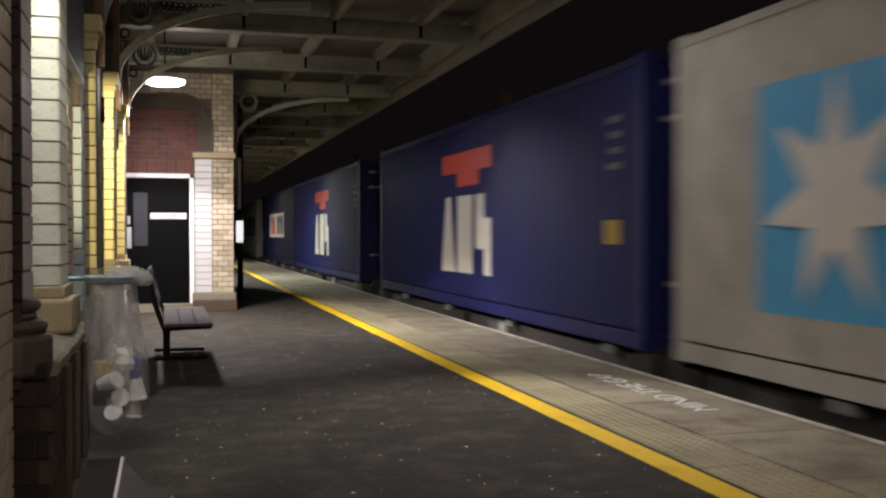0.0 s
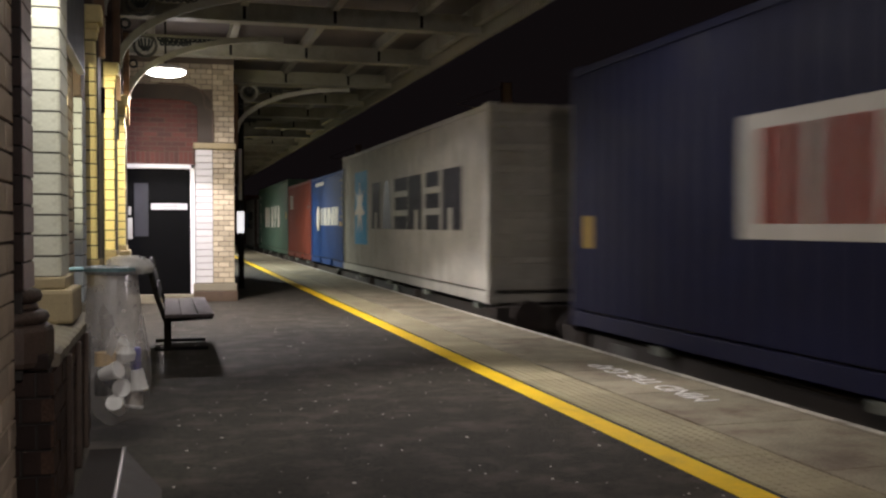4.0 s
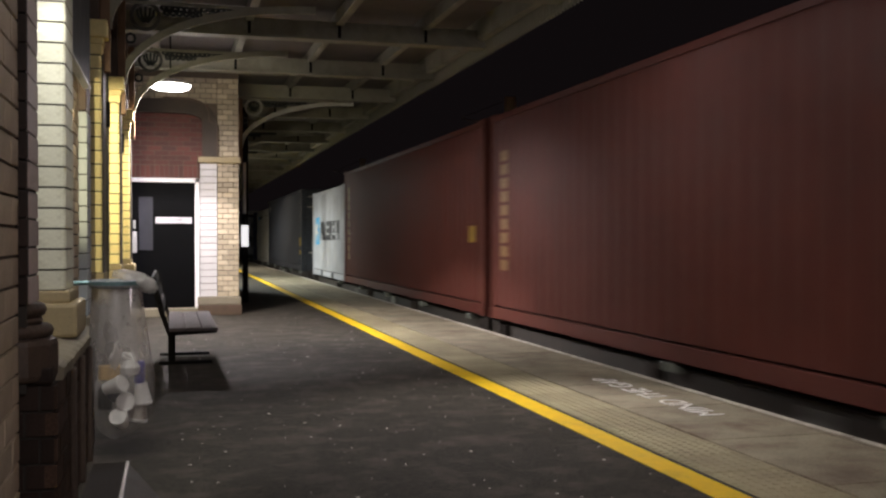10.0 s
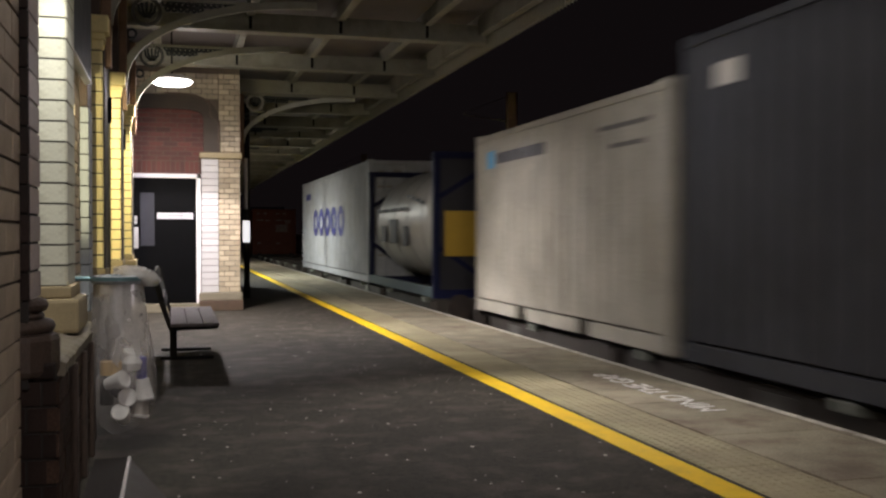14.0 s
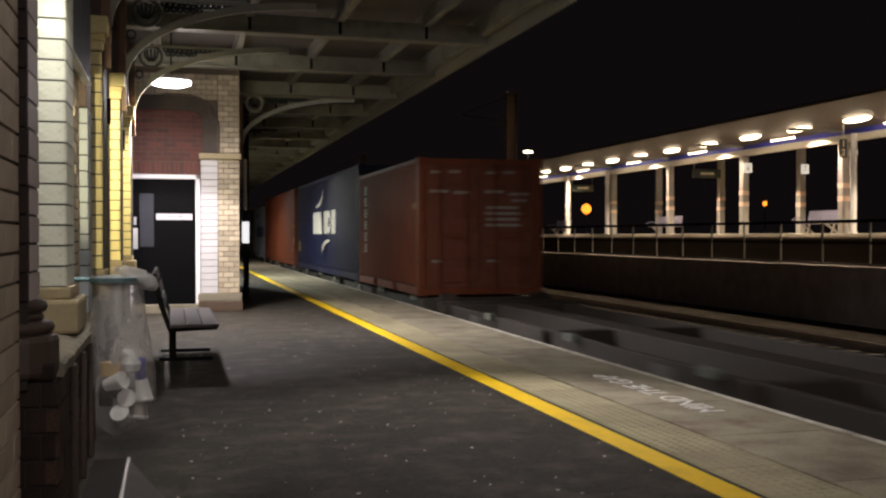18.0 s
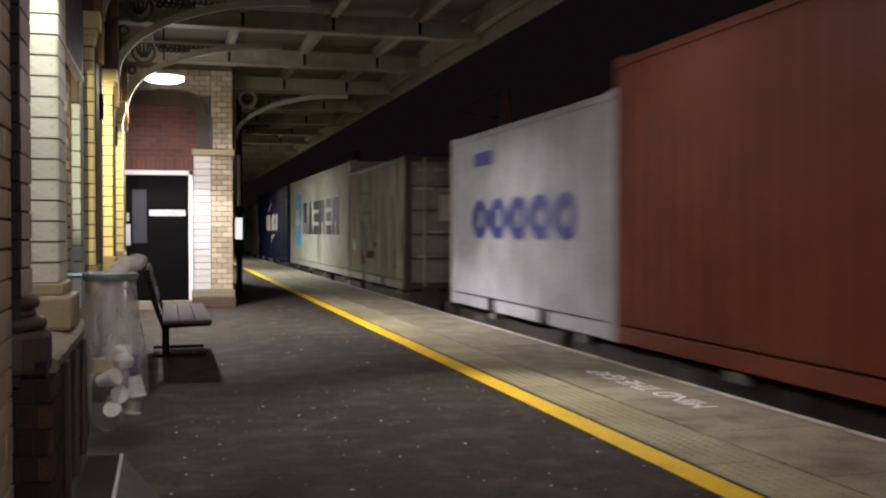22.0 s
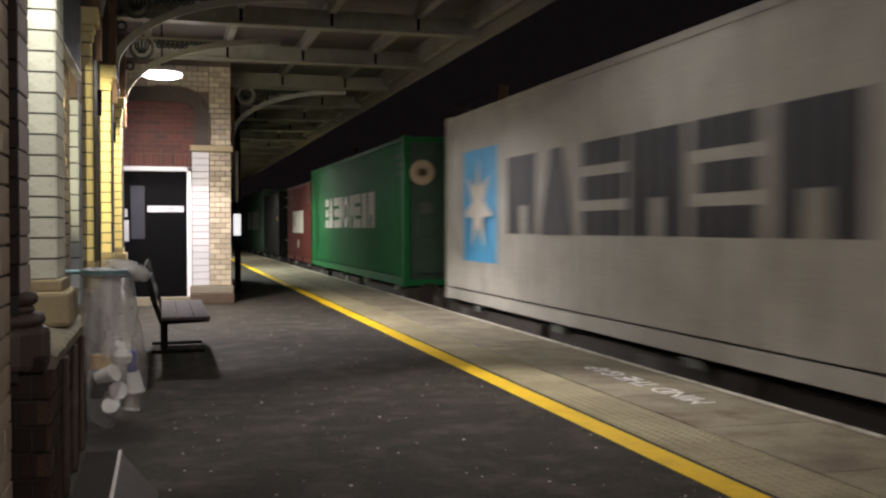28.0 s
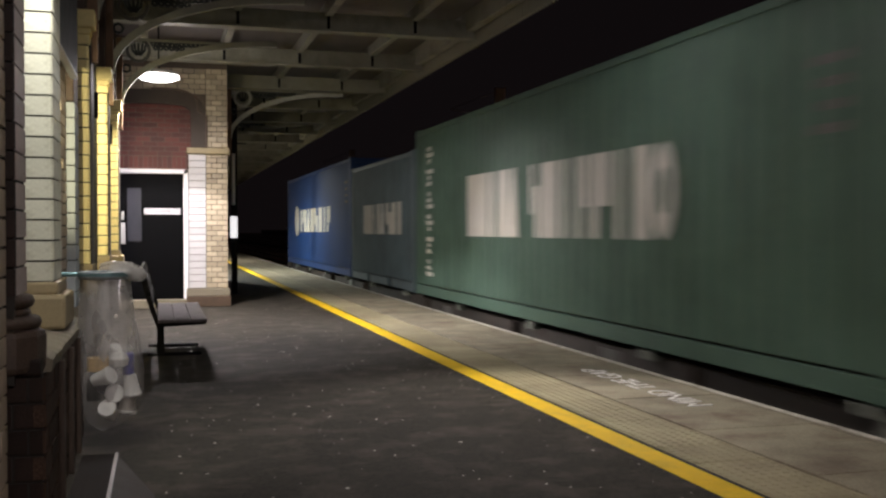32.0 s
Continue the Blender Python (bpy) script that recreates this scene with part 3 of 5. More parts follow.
container(8.16 - LONG, LONG, TALL, PALEGREY, "pale grey corrugated container with a blue star panel", marks=star_marks(9.0, 10.9, 0.45, 2.2) + word40)
container(8.80, LONG, TALL, NAVY, "navy blue container with red emblem and white blocks", marks=eagle + small_marks() + [("label", M_YELLOW, 0.6, 0.95, 0.95, 1.2, "yellow label")])
container(23.46, LONG, TALL, NAVY, "navy blue container with red emblem and white blocks", marks=eagle + small_marks())
container(35.98, LONG, TALL, DEEP, "deep blue container with a white name panel", marks=[
    ("name_panel", M_WHITE, 3.5, 8.8, 0.94, 1.92, "white panel with red and dark blocks"),
    ("block", M_RED, 6.3, 8.6, 1.06, 1.80, "", "row", "qqt"), ("block", M_NAVYMARK, 3.7, 6.1, 1.06, 1.80, "", "row", "qoq"),
    ("label", M_YELLOW, 11.7, 11.95, 0.8, 1.15, "yellow label")] + small_marks())
container(51.25, LONG, TALL, PALEGREY, "pale grey container with star panel and dark blocks", front="ribs", marks=star_marks() + word40)
container(63.30, SHORT, STD, MIDBLUE, "blue short container with a pale roundel and blocks", pockets=True, marks=[
    ("block", M_WHITE, 0.95, 4.1, 1.05, 1.55, "", "row", "pqtqsqip"), ("roundel", M_WHITE, 4.2, 4.9, 0.88, 1.62, "pale round emblem", "disc"),
    ("stripe", M_WHITE, 3.6, 5.2, 2.22, 2.32, "pale stripe")] + small_marks(0.3, 2.2, 7) + [("label", M_YELLOW, 0.45, 0.75, 1.02, 1.15, "yellow label")])
container(69.59, SHORT, STD, BRICKRED, "red short container with a small white square", pockets=True, marks=[("square_mark", M_DULLWHITE, 4.75, 5.6, 1.63, 2.13, "white square mark")] + small_marks(0.3, 1.6, 1))
container(75.79, LONG, TALL, SEAGREEN, "sea green container with pale letter blocks", marks=china + small_marks() + [("label", M_YELLOW, 0.5, 0.95, 1.3, 1.55, "yellow label")])
container(90.78, SHORT, STD, OFFWHITE, "off-white short container with rusty brown doors and star panel", pockets=True, end=RUSTBROWN, trim=RUSTTRIM, marks=star_marks(4.7, 5.6, 0.9, 1.75) + [
    ("block", M_DARK, 1.2, 4.3, 1.33, 1.76, "", "row", "btebeb"), ("block", M_DARK, 1.2, 4.3, 0.87, 1.20, "", "row", "sqtitqo")])
container(96.98, LONG, TALL, BROWN, "red-brown corrugated container, plain and worn", marks=[("side_column", M_DULL, 11.5, 11.75, 0.6, 2.3, "", "column", 9)] + small_marks(0.55, 2.3, 3, M_DULLWHITE) + [("label", M_YELLOW, 0.55, 0.8, 1.45, 1.6, "yellow label"), ("label", M_YELLOW, 0.55, 0.85, 0.85, 1.1, "yellow label"), ("label", M_DULLWHITE, 0.35, 0.75, 0.36, 0.42, "white dash")])
container(109.49, LONG, TALL, BROWN, "red-brown corrugated container, plain and worn", marks=[("side_column", M_DULL, 11.5, 11.75, 0.5, 2.4, "", "column", 9), ("label", M_YELLOW, 0.55, 0.85, 1.0, 1.25, "yellow label")])
container(121.79, SHORT, STD, COOLWHITE, "white short container with star panel and dark blocks", pockets=True, marks=star_marks(4.7, 5.5, 0.87, 1.72) + [
    ("block", M_DARK, 0.9, 4.5, 1.02, 1.57, "", "row", "btebeb")])
container(130.83, LONG, TALL, CHARCOAL, "charcoal grey container with yellow labels", marks=small_marks(0.35, 2.3, 5) + [("label", M_YELLOW, 0.35, 0.70, 0.80, 1.10, "yellow label"), ("label", M_YELLOW, 0.4, 0.7, 0.5, 0.66, "yellow label"), ("label", M_WHITE, 11.3, 11.7, 2.3, 2.5, "small pale mark")])
container(143.30, SHORT, STD, BLUEGREY, "pale grey short container with small dark bars", pockets=True, marks=[("roundel", M_SKY, 5.3, 5.6, 2.0, 2.25, "small blue emblem"), ("name_bar", M_DARK, 3.2, 5.1, 2.05, 2.20, "thin dark bar"), ("stripe", M_FAINT, 0.4, 1.6, 2.15, 2.2, "faint thin bar"), ("stripe", M_FAINT, 0.5, 1.4, 1.95, 2.0, "faint thin bar")])
container(158.02, LONG, TALL, COOLWHITE, "white container with large indigo blocks", marks=[("block", M_INDIGO, 3.36, 9.56, 1.0, 1.85, "", "row", "ooooo"), ("name_bar", M_INDIGO, 10.2, 11.4, 2.2, 2.4, "small indigo bar")])
container(192.96, SHORT, STD, ORANGE, "orange-brown short container with locked doors", pockets=True, end=DOORORANGE, marks=[("side_column", M_WHITE, 5.2, 5.45, 0.63, 2.25, "", "column", 6), ("label", M_DULL, 0.35, 0.6, 1.55, 1.67, "yellow label")])
container(199.20, LONG, TALL, DEEP, "dark blue container with white blocks and curved strokes", marks=swoosh)
container(212.40, LONG, TALL, ORANGE, "orange-brown corrugated container, plain", marks=small_marks(0.4, 2.3, 4) + [("label", M_YELLOW, 0.4, 0.7, 1.35, 1.45, "yellow label"), ("label", M_YELLOW, 0.4, 0.65, 0.75, 0.95, "yellow label"), ("label", M_DULLWHITE, 0.5, 0.9, 0.45, 0.52, "white dash")])
container(224.6, SHORT, STD, COOLWHITE, "white short container with indigo blocks", pockets=True, marks=[("block", M_INDIGO, 0.95, 4.97, 0.95, 1.51, "", "row", "ooooo"), ("name_bar", M_INDIGO, 4.0, 4.9, 2.0, 2.2, "small indigo bar")])
container(233.91, SHORT, STD, RUSTWHITE, "pale rust-streaked short container with brown end", pockets=True, end=RUSTBROWN, trim=RUSTTRIM, marks=[("side_column", M_RED, 5.3, 5.55, 0.9, 2.4, "red column", "column", 8), ("label", M_WHITE, 5.2, 5.6, 0.6, 0.85, "white label"), ("label", M_ORANGE, 5.25, 5.6, 0.42, 0.56, "orange label"), ("label", M_DARK, 0.75, 1.15, 0.32, 0.36, "dark frame bar"), ("label", M_DARK, 0.75, 1.15, 0.62, 0.66, "dark frame bar"), ("label", M_DARK, 0.75, 0.79, 0.36, 0.62, "dark frame bar"), ("label", M_DARK, 1.11, 1.15, 0.36, 0.62, "dark frame bar"), ("number_bar", M_DULL, 3.2, 4.6, 1.45, 1.51, "faded brown bar"), ("number_bar", M_DULL, 3.6, 4.8, 1.9, 1.95, "faded brown bar")] + [
    ("rust_patch", M_RUST, y, y + w, z, z + h, "brown rust patch") for y, w, z, h in ((2.75, 0.32, 0.72, 0.09), (3.05, 0.75, 0.46, 0.16), (3.3, 0.09, 0.62, 0.42), (3.75, 0.1, 0.6, 0.62), (4.0, 0.5, 0.3, 0.2), (4.15, 0.08, 0.5, 0.75), (4.45, 0.07, 0.42, 0.9))])
container(239.77, LONG, TALL, PALEGREY, "pale grey container with star panel and dark blocks", marks=star_marks(9.38, 10.88) + word_blocks(0.28))
container(252.90, LONG, TALL, DEEP, "dark blue container with white blocks and curved strokes", marks=swoosh + small_marks(0.4, 2.2, 4))
container(265.32, SHORT, STD, MIDGREY, "grey short container with navy and orange block", pockets=True, marks=[("emblem_block", M_INDIGO, 3.5, 4.7, 0.98, 1.72, "navy block"), ("emblem_block", M_RUSTORANGE, 1.2, 3.48, 0.98, 1.72, "orange block"), ("square_mark", M_WHITE, 0.8, 1.6, 2.15, 2.3, "white mark")])
container(274.17, SHORT, STD, TEAL, "teal short container with pale letter blocks", pockets=True, marks=[("block", M_WHITE, 0.6, 4.9, 0.96, 1.69, "", "row", "qqiqtsqi"), ("side_column", M_WHITE, 5.5, 5.8, 0.45, 2.14, "", "column", 6)])
container(279.83, LONG, TALL, PALEGREY, "pale grey container with star panel and dark blocks", marks=star_marks(9.72, 11.22, 0.55, 2.2) + word_blocks(0.62))
container(295.03, LONG, TALL, LEAF, "bright green refrigerated container with white name panel", front="reefer", marks=[("block", M_WHITE, 2.8, 9.7, 1.05, 1.84, "", "row", "etebobebb")] + small_marks(0.3, 2.4, 3))
container(307.44, SHORT, STD, MAROON, "dark red-brown short container with white name panel", pockets=True, marks=[("name_panel", M_WHITE, 1.9, 4.55, 0.88, 1.62, "white name panel"), ("emblem", M_INDIGO, 4.0, 4.4, 1.05, 1.5, "blue round emblem"), ("square_mark", M_WHITE, 2.95, 3.4, 0.38, 0.64, "small white square"), ("stripe", M_FAINT, 4.7, 5.4, 2.1, 2.16, "faint pale stripe")] + small_marks(0.5, 2.3, 4))
container(316.42, SHORT, STD, BLACKGREEN, "near-black short container with faint markings", pockets=True, marks=small_marks(0.6, 2.2, 3) + [("label", M_YELLOW, 0.65, 0.95, 1.35, 1.5, "yellow label")])
container(322.58, LONG, TALL, SEAGREEN, "sea green container with pale letter blocks", marks=china + small_marks())
container(334.95, SHORT, STD, STEELBLUE, "blue-grey short container with pale blocks", pockets=True, marks=[("block", M_WHITE, 1.0, 4.8, 0.97, 1.6, "", "row", "qqiqtsqi")])
container(341.20, LONG, TALL, MIDBLUE, "bright blue container with pale blocks", marks=[("block", M_WHITE, 3.0, 9.0, 1.0, 1.7, "", "row", "pqtqsqip"), ("roundel", M_WHITE, 9.2, 10.3, 0.85, 1.85, "pale round emblem", "disc")] + small_marks())


def tank_container(s):
    W, L, H = 2.438, SHORT, STD
    c = empty("tank_container", (SIDE, s, DECK), "white ribbed tank in a dark blue frame", "container", "containers on the freight train")
    prof = [(0.05, 0.25), (0.6, 0.27), (0.95, 0.40), (1.12, 0.65), (1.14, 0.9), (1.14, L - 0.9), (1.12, L - 0.65), (0.95, L - 0.40), (0.6, L - 0.27), (0.05, L - 0.25)]
    t = part("tank", lathe(prof, 40), mat("tank_cladding", (0.55, 0.54, 0.50), 0.4, 0.1, vary=0.08, dirt=(0.3, 0.27, 0.2), dirt_amount=0.3), c, "white cylindrical tank", True)
    t.matrix_basis = pose(W / 2, 0, 1.36, -90, 0, 0)
    for y in (1.2, 2.4, 3.6, 4.8):
        b = part("tank_band", lathe([(1.146, 0), (1.15, 0.01), (1.15, 0.05), (1.146, 0.06)], 40), STEEL, c)
        b.matrix_basis = pose(W / 2, y, 1.36, -90, 0, 0)
    for x0 in (0, W - 0.12):
        for y0 in (0, L - 0.12):
            part("corner_post", box(x0, x0 + 0.12, y0, y0 + 0.12, 0, H, 0.01), DEEP, c)
        part("bottom_rail", box(x0, x0 + 0.1, 0.12, L - 0.12, 0.02, 0.2, 0.01), STEELBLUE, c)
    for y0 in (0.0, L - 0.12):
        part("end_beam", box(0.12, W - 0.12, y0, y0 + 0.12, 0.0, 0.16, 0.01), DEEP, c)
        part("end_beam", box(0.12, W - 0.12, y0, y0 + 0.12, H - 0.12, H, 0.01), DEEP, c)
        for k in (0, 1):
            x = 0.12 if k == 0 else W - 0.12
            part("brace", sweep([(x, y0 + 0.06, 0.9), (W / 2, y0 + 0.06, 0.16)], 0.09, 0.09), DEEP, c)
            part("brace", sweep([(x, y0 + 0.06, 1.8), (W / 2, y0 + 0.06, H - 0.12)], 0.09, 0.09), DEEP, c)
    part("end_panel", box(0.12, W - 0.12, 0.02, 0.05, 0.16, H - 0.12), M_DARK, c, "dark end panel")
    for k in range(7):
        part("writing_bar", box(0.045, 0.075, 4.9 - 0.42 * k, 5.2 - 0.42 * k - 0.08 * (k % 2), 1.62, 1.68), M_DARK, c)
        if k < 4:
            part("writing_bar", box(0.065, 0.095, 2.1 - 0.35 * k, 2.35 - 0.35 * k, 1.86 - 0.05 * k, 1.91 - 0.05 * k), M_DARK, c)
    part("placard", box(0.2, 1.0, -0.015, 0.0, 0.75, 1.55, 0.004), M_YELLOW, c, "yellow placard")
    part("placard", box(1.0, 1.6, -0.015, 0.0, 1.75, 2.05, 0.004), M_WHITE, c, "white placard")
    for y, z, w, h in ((4.6, 1.15, 0.5, 0.35), (3.6, 1.2, 0.7, 0.5), (2.5, 1.1, 0.4, 0.4)):
        part("tank_mark", box(0.055, 0.09, y - w / 2, y + w / 2, z - h / 2, z + h / 2), M_DARK, c, "dark mark on the tank")
    MOVERS.append((c, s, SIDE, DECK))


tank_container(151.93)


FITTING = mat("pale_green_grey_fitting_paint", (0.24, 0.26, 0.22), 0.6, vary=0.3)


def wheelset_bm():
    bm = bmesh.new()
    tube_bm(bm, (-0.95, 0, 0), (0.95, 0, 0), 0.07, 12)
    for s in (-1, 1):
        tube_bm(bm, (s * 0.70, 0, 0), (s * 0.80, 0, 0), 0.42, 28)
        tube_bm(bm, (s * 0.68, 0, 0), (s * 0.70, 0, 0), 0.45, 28)
    return bm


def wheelset(parent, y):
    ob = part("wheelset", cached(("wheelset",), wheelset_bm), RUSTY, parent)
    ob.location = (0, y, RAIL_Z + 0.42 - DECK)
    return ob


def wagon(s0, s1):
    """A flat container wagon from s0 to s1 along the train."""
    L = s1 - s0
    w = empty("container_wagon", (TRACK, s0, DECK), "grimy flat container wagon with bogies", "wagon", "wagons of the freight train")
    bm = bmesh.new()
    for x in (-1.08, 1.00):
        box_bm(bm, x, x + 0.08, 0.3, L - 0.3, -0.30, -0.06, 0.01)
    part("side_sill", bm, WAGON, w)
    bm = box(-0.22, 0.22, 0.1, L - 0.1, -0.45, -0.05, 0.01)
    part("centre_sill", bm, WAGON, w)
    for i in range(int(L / 4.4) + 1):
        y = 0.35 + i * (L - 0.7) / int(L / 4.4)
        part("cross_bearer", cached(("bearer",), lambda: box(-1.2, 1.2, -0.05, 0.05, -0.26, -0.06, 0.01)), WAGON, w).location = (0, y, 0)
    spigot = cached(("spigot",), lambda: box(-1.21, -1.09, -0.07, 0.07, -0.10, -0.01, 0.012))
    plate = cached(("plate",), lambda: box(-1.092, -1.082, -0.22, 0.22, -0.24, -0.12))
    for i in range(int(L / 3.1)):
        part("container_spigot", spigot, FITTING, w).location = (0, 0.9 + i * 3.1, 0)
        if i % 2:
            part("number_plate", plate, M_FAINT, w).location = (0, 1.9 + i * 3.1, 0)
    wheel = lathe([(0.20, -0.012), (0.215, 0.0), (0.20, 0.012), (0.17, 0.012), (0.16, 0.0), (0.17, -0.012)], 18)
    hw = part("hand_wheel", wheel, FITTING, w, "pale brake hand wheel", True)
    hw.matrix_basis = pose(-1.13, L * 0.36, -0.28, 0, 90, 0)
    for y in (0.0, L - 0.15):
        part("headstock", box(-1.2, 1.2, y, y + 0.15, -0.38, -0.02, 0.01), WAGON, w)
    for y, d in ((0.0, -1), (L, 1)):
        for x in (-0.87, 0.87):
            bm = tube((x, y, -0.12), (x, y + d * 0.42, -0.12), 0.09, 14)
            tube_bm(bm, (x, y + d * 0.42, -0.12), (x, y + d * 0.46, -0.12), 0.22, 18)
            part("buffer", bm, RUSTY, w)
    for y in (2.2, L - 2.2):
        b = part("bogie", box(-0.9, 0.9, y - 0.25, y + 0.25, -0.72, -0.46, 0.02), RUSTY, w)
        for x in (-1.06, 0.96):
            bm = box(x, x + 0.1, y - 1.25, y + 1.25, -0.72, -0.52, 0.02)
            for dy in (-0.9, 0.9):
                box_bm(bm, x - 0.02, x + 0.12, y + dy - 0.16, y + dy + 0.16, -0.86, -0.56, 0.02)
                tube_bm(bm, (x + 0.05, y + dy * 0.35, -0.78), (x + 0.05, y + dy * 0.35, -0.5), 0.09, 10)
            part("side_frame", bm, RUSTY, b)
        for dy in (-0.9, 0.9):
            wheelset(w, y + dy)
    MOVERS.append((w, s0, TRACK, DECK))


for a, b in ((-4.3, 8.3), (8.75, 21.2), (23.3, 35.8), (35.95, 48.4), (51.0, 69.4), (69.55, 88.2), (90.6, 109.1), (109.45, 128.0), (130.6, 149.5),
             (151.9, 170.7), (172.4, 191.6), (192.7, 211.7), (212.2, 231.0), (233.7, 252.4), (252.8, 271.5), (274.0, 292.8), (294.9, 313.7), (315.8, 334.7), (334.9, 353.7)):
    wagon(a, b)


# ---------------------------------------------------------------- the building on the platform
def brick_face(parent, origin, u, n, width, height, bl, bh, material, joint=0.01, depth=0.05, name="brick", proud=0.012, solid=False, keep=None):
    """Bricks of bl x bh in running bond on a face: origin is its lower corner, u runs along it, n points out of it."""
    u, n = Vector(u), Vector(n)
    rows = max(1, round(height / bh))
    rh = height / rows
    for r in range(rows):
        x = 0.0 if (r % 2 == 0 or solid) else -bl / 2
        while x < width - 1e-4:
            a, b = max(0, x), min(width, x + bl)
            x += bl
            if b - a < 0.03:
                continue
            if keep and not keep((a + b) / 2, (r + 0.5) * rh):
                continue
            w = round(b - a, 3)
            key = ("brick", w, round(rh, 4), joint)
            me = cached(key, lambda: box(-w / 2 + joint / 2, w / 2 - joint / 2, -depth / 2, depth / 2, -rh / 2 + joint / 2, rh / 2 - joint / 2))
            ob = part(name, me, material, parent)
            at = Vector(origin) + u * ((a + b) / 2) + Vector((0, 0, (r + 0.5) * rh)) + n * (proud - depth / 2 + random.uniform(-0.002, 0.002))
            ang = math.atan2(u.y, u.x)
            ob.matrix_basis = Matrix.Translation(at) @ Matrix.Rotation(ang, 4, "Z")


# main wall along the platform
WALL_X = -0.637
thing("wall_west_bay", box(-1.1, -0.69, 4.66, 6.03, 0, 4.3), DARKMORTAR, "dark brick bay of the station wall", "wall", kind="structure")
main = thing("wall_west", box(-1.1, WALL_X, 6.03, 17.04, 0, 4.3), DARKMORTAR, "dark brick station wall with glazed pilasters", "wall", kind="structure")
thing("wall_west_far", box(-1.1, -0.5, 27.0, 80, 0, 4.3), MORTAR, "station building wall beyond the wing", "wall", kind="structure")
near = thing("wall_west_near", box(-1.1, -0.605, -16, 4.36, 0, 4.3), MORTAR, "tan brick station wall beside the platform", "wall", kind="structure")
brick_face(near, (-0.605, 2.56, 0.0), (0, 1, 0), (1, 0, 0), 1.80, 3.07, 0.36, 0.118, TAN, joint=0.014)
thing("floor_apron", box(-1.1, -0.3, -16, 90, -1.2, -0.002), ASPHALT, "dark asphalt strip along the wall", "platform", kind="structure")

# slim near pilaster with a worn moulded base
BASEBROWN = mat("brown_worn_stone", (0.066, 0.045, 0.033), 0.6, vary=0.4, scale=9, bump=0.4)
JAMBBRICK = mat("pinkish_glazed_brick", (0.50, 0.42, 0.39), 0.6, vary=0.2, scale=5, dirt=(0.15, 0.1, 0.09), per_piece=0.12)
jamb = empty("near_pilaster", (0, 4.36, 0), "slim brown and pale glazed brick pilaster with a rounded moulded base", "pilaster", kind="structure")
part("core", box(-1.1, -0.568, 0.02, 0.35, 0.62, 4.3), DARKMORTAR, jamb)
# brown end brick, with the shade on camera-facing ends put into its colour
BROWNGLAZE = mat("shaded_brown_glazed_brick", (0.022, 0.013, 0.010), 0.6, vary=0.35, scale=8, per_piece=0.25, spec=0.25)
for i in range(24):
    me = cached(("jambblock", 0), lambda: round_block(-0.70, -0.56, 0.03, 0.36, 0.005, 0.112, 0.010))
    part("glazed_brick", me, JAMBBRICK, jamb).location = (random.uniform(-0.002, 0.002), 0, 0.98 + i * 0.118)
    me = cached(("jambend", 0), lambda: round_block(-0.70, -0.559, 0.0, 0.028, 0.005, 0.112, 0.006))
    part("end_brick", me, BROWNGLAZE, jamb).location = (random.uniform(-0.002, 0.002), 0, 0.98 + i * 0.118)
for z0, z1, r in ((0.925, 0.985, 0.150), (0.895, 0.925, 0.135), (0.84, 0.895, 0.178), (0.66, 0.84, 0.195)):
    h = z1 - z0
    q = min(0.028, h / 2.2)
    part("base_ring" if h < 0.1 else "base_block", lathe([(r - q, z0), (r - 0.3 * q, z0 + 0.3 * q), (r, z0 + q), (r, z1 - q), (r - 0.3 * q, z1 - 0.3 * q), (r - q, z1)], 12 if h > 0.1 else 20, (-0.655, 0.165, 0)), BASEBROWN, jamb, smooth=h < 0.1)

PILASTERS = (5.6, 8.4, 11.3, 14.1)


IRONBROWN = mat("dark_brown_iron_paint", (0.03, 0.02, 0.014), 0.6, vary=0.3)


def pilaster(y, material, label):
    p = empty("pilaster", (0, y, 0), label, "pilaster", "pilasters along the station wall", "structure")
    x0, x1 = (WALL_X if y > 6 else -0.69), -0.53
    part("core", box(x0, x1 - 0.01, 0.01, 0.42, 0.73, 2.80), DARKMORTAR, p)
    n, foot = 16, 0.982
    h = (2.707 - foot) / n
    for i in range(n):
        me = cached(("pilblock", x0), lambda: round_block(x0, x1, 0.0, 0.43, 0.004, h - 0.006))
        part("glazed_brick", me, material, p).location = (random.uniform(-0.002, 0.002), 0, foot + i * h)
    part("base_moulding", box(x0, x1 + 0.02, -0.02, 0.45, 0.915, 0.980, 0.012), STONE, p)
    part("base_block", box(x0, x1 + 0.06, -0.06, 0.49, 0.735, 0.915, 0.02), STONE, p)
    cap = STONE if y < 6 else YGLAZED
    part("neck", box(x0, x1 + 0.01, -0.01, 0.44, 2.712, 2.79, 0.01), cap, p)
    part("capital", box(x0, x1 + 0.05, -0.05, 0.48, 2.84, 2.98, 0.015), cap, p)
    part("capital_neck", box(x0, x1 + 0.02, -0.02, 0.45, 2.79, 2.84, 0.01), cap, p)
    if y > 6:
        part("iron_strip", box(x1 - 0.02, x1 + 0.012, 0.05, 0.43, 0.95, 2.74, 0.006), IRONBROWN, p, "dark brown iron strip")
    part("upper_shaft", box(x0, x1 - 0.02, 0.04, 0.36, 2.98, 3.9, 0.01), SOOT, p)
    return p


pilaster(5.6, GLAZED, "cream glazed brick pilaster on a buff stone base")
for y in PILASTERS[1:]:
    pilaster(y, YGLAZED, "yellow glazed brick pilaster with moulded capital")

sill = empty("window_ledge", (0, 0, 0), "weathered sloping stone sill over dark brick dado", "ledge", kind="structure")
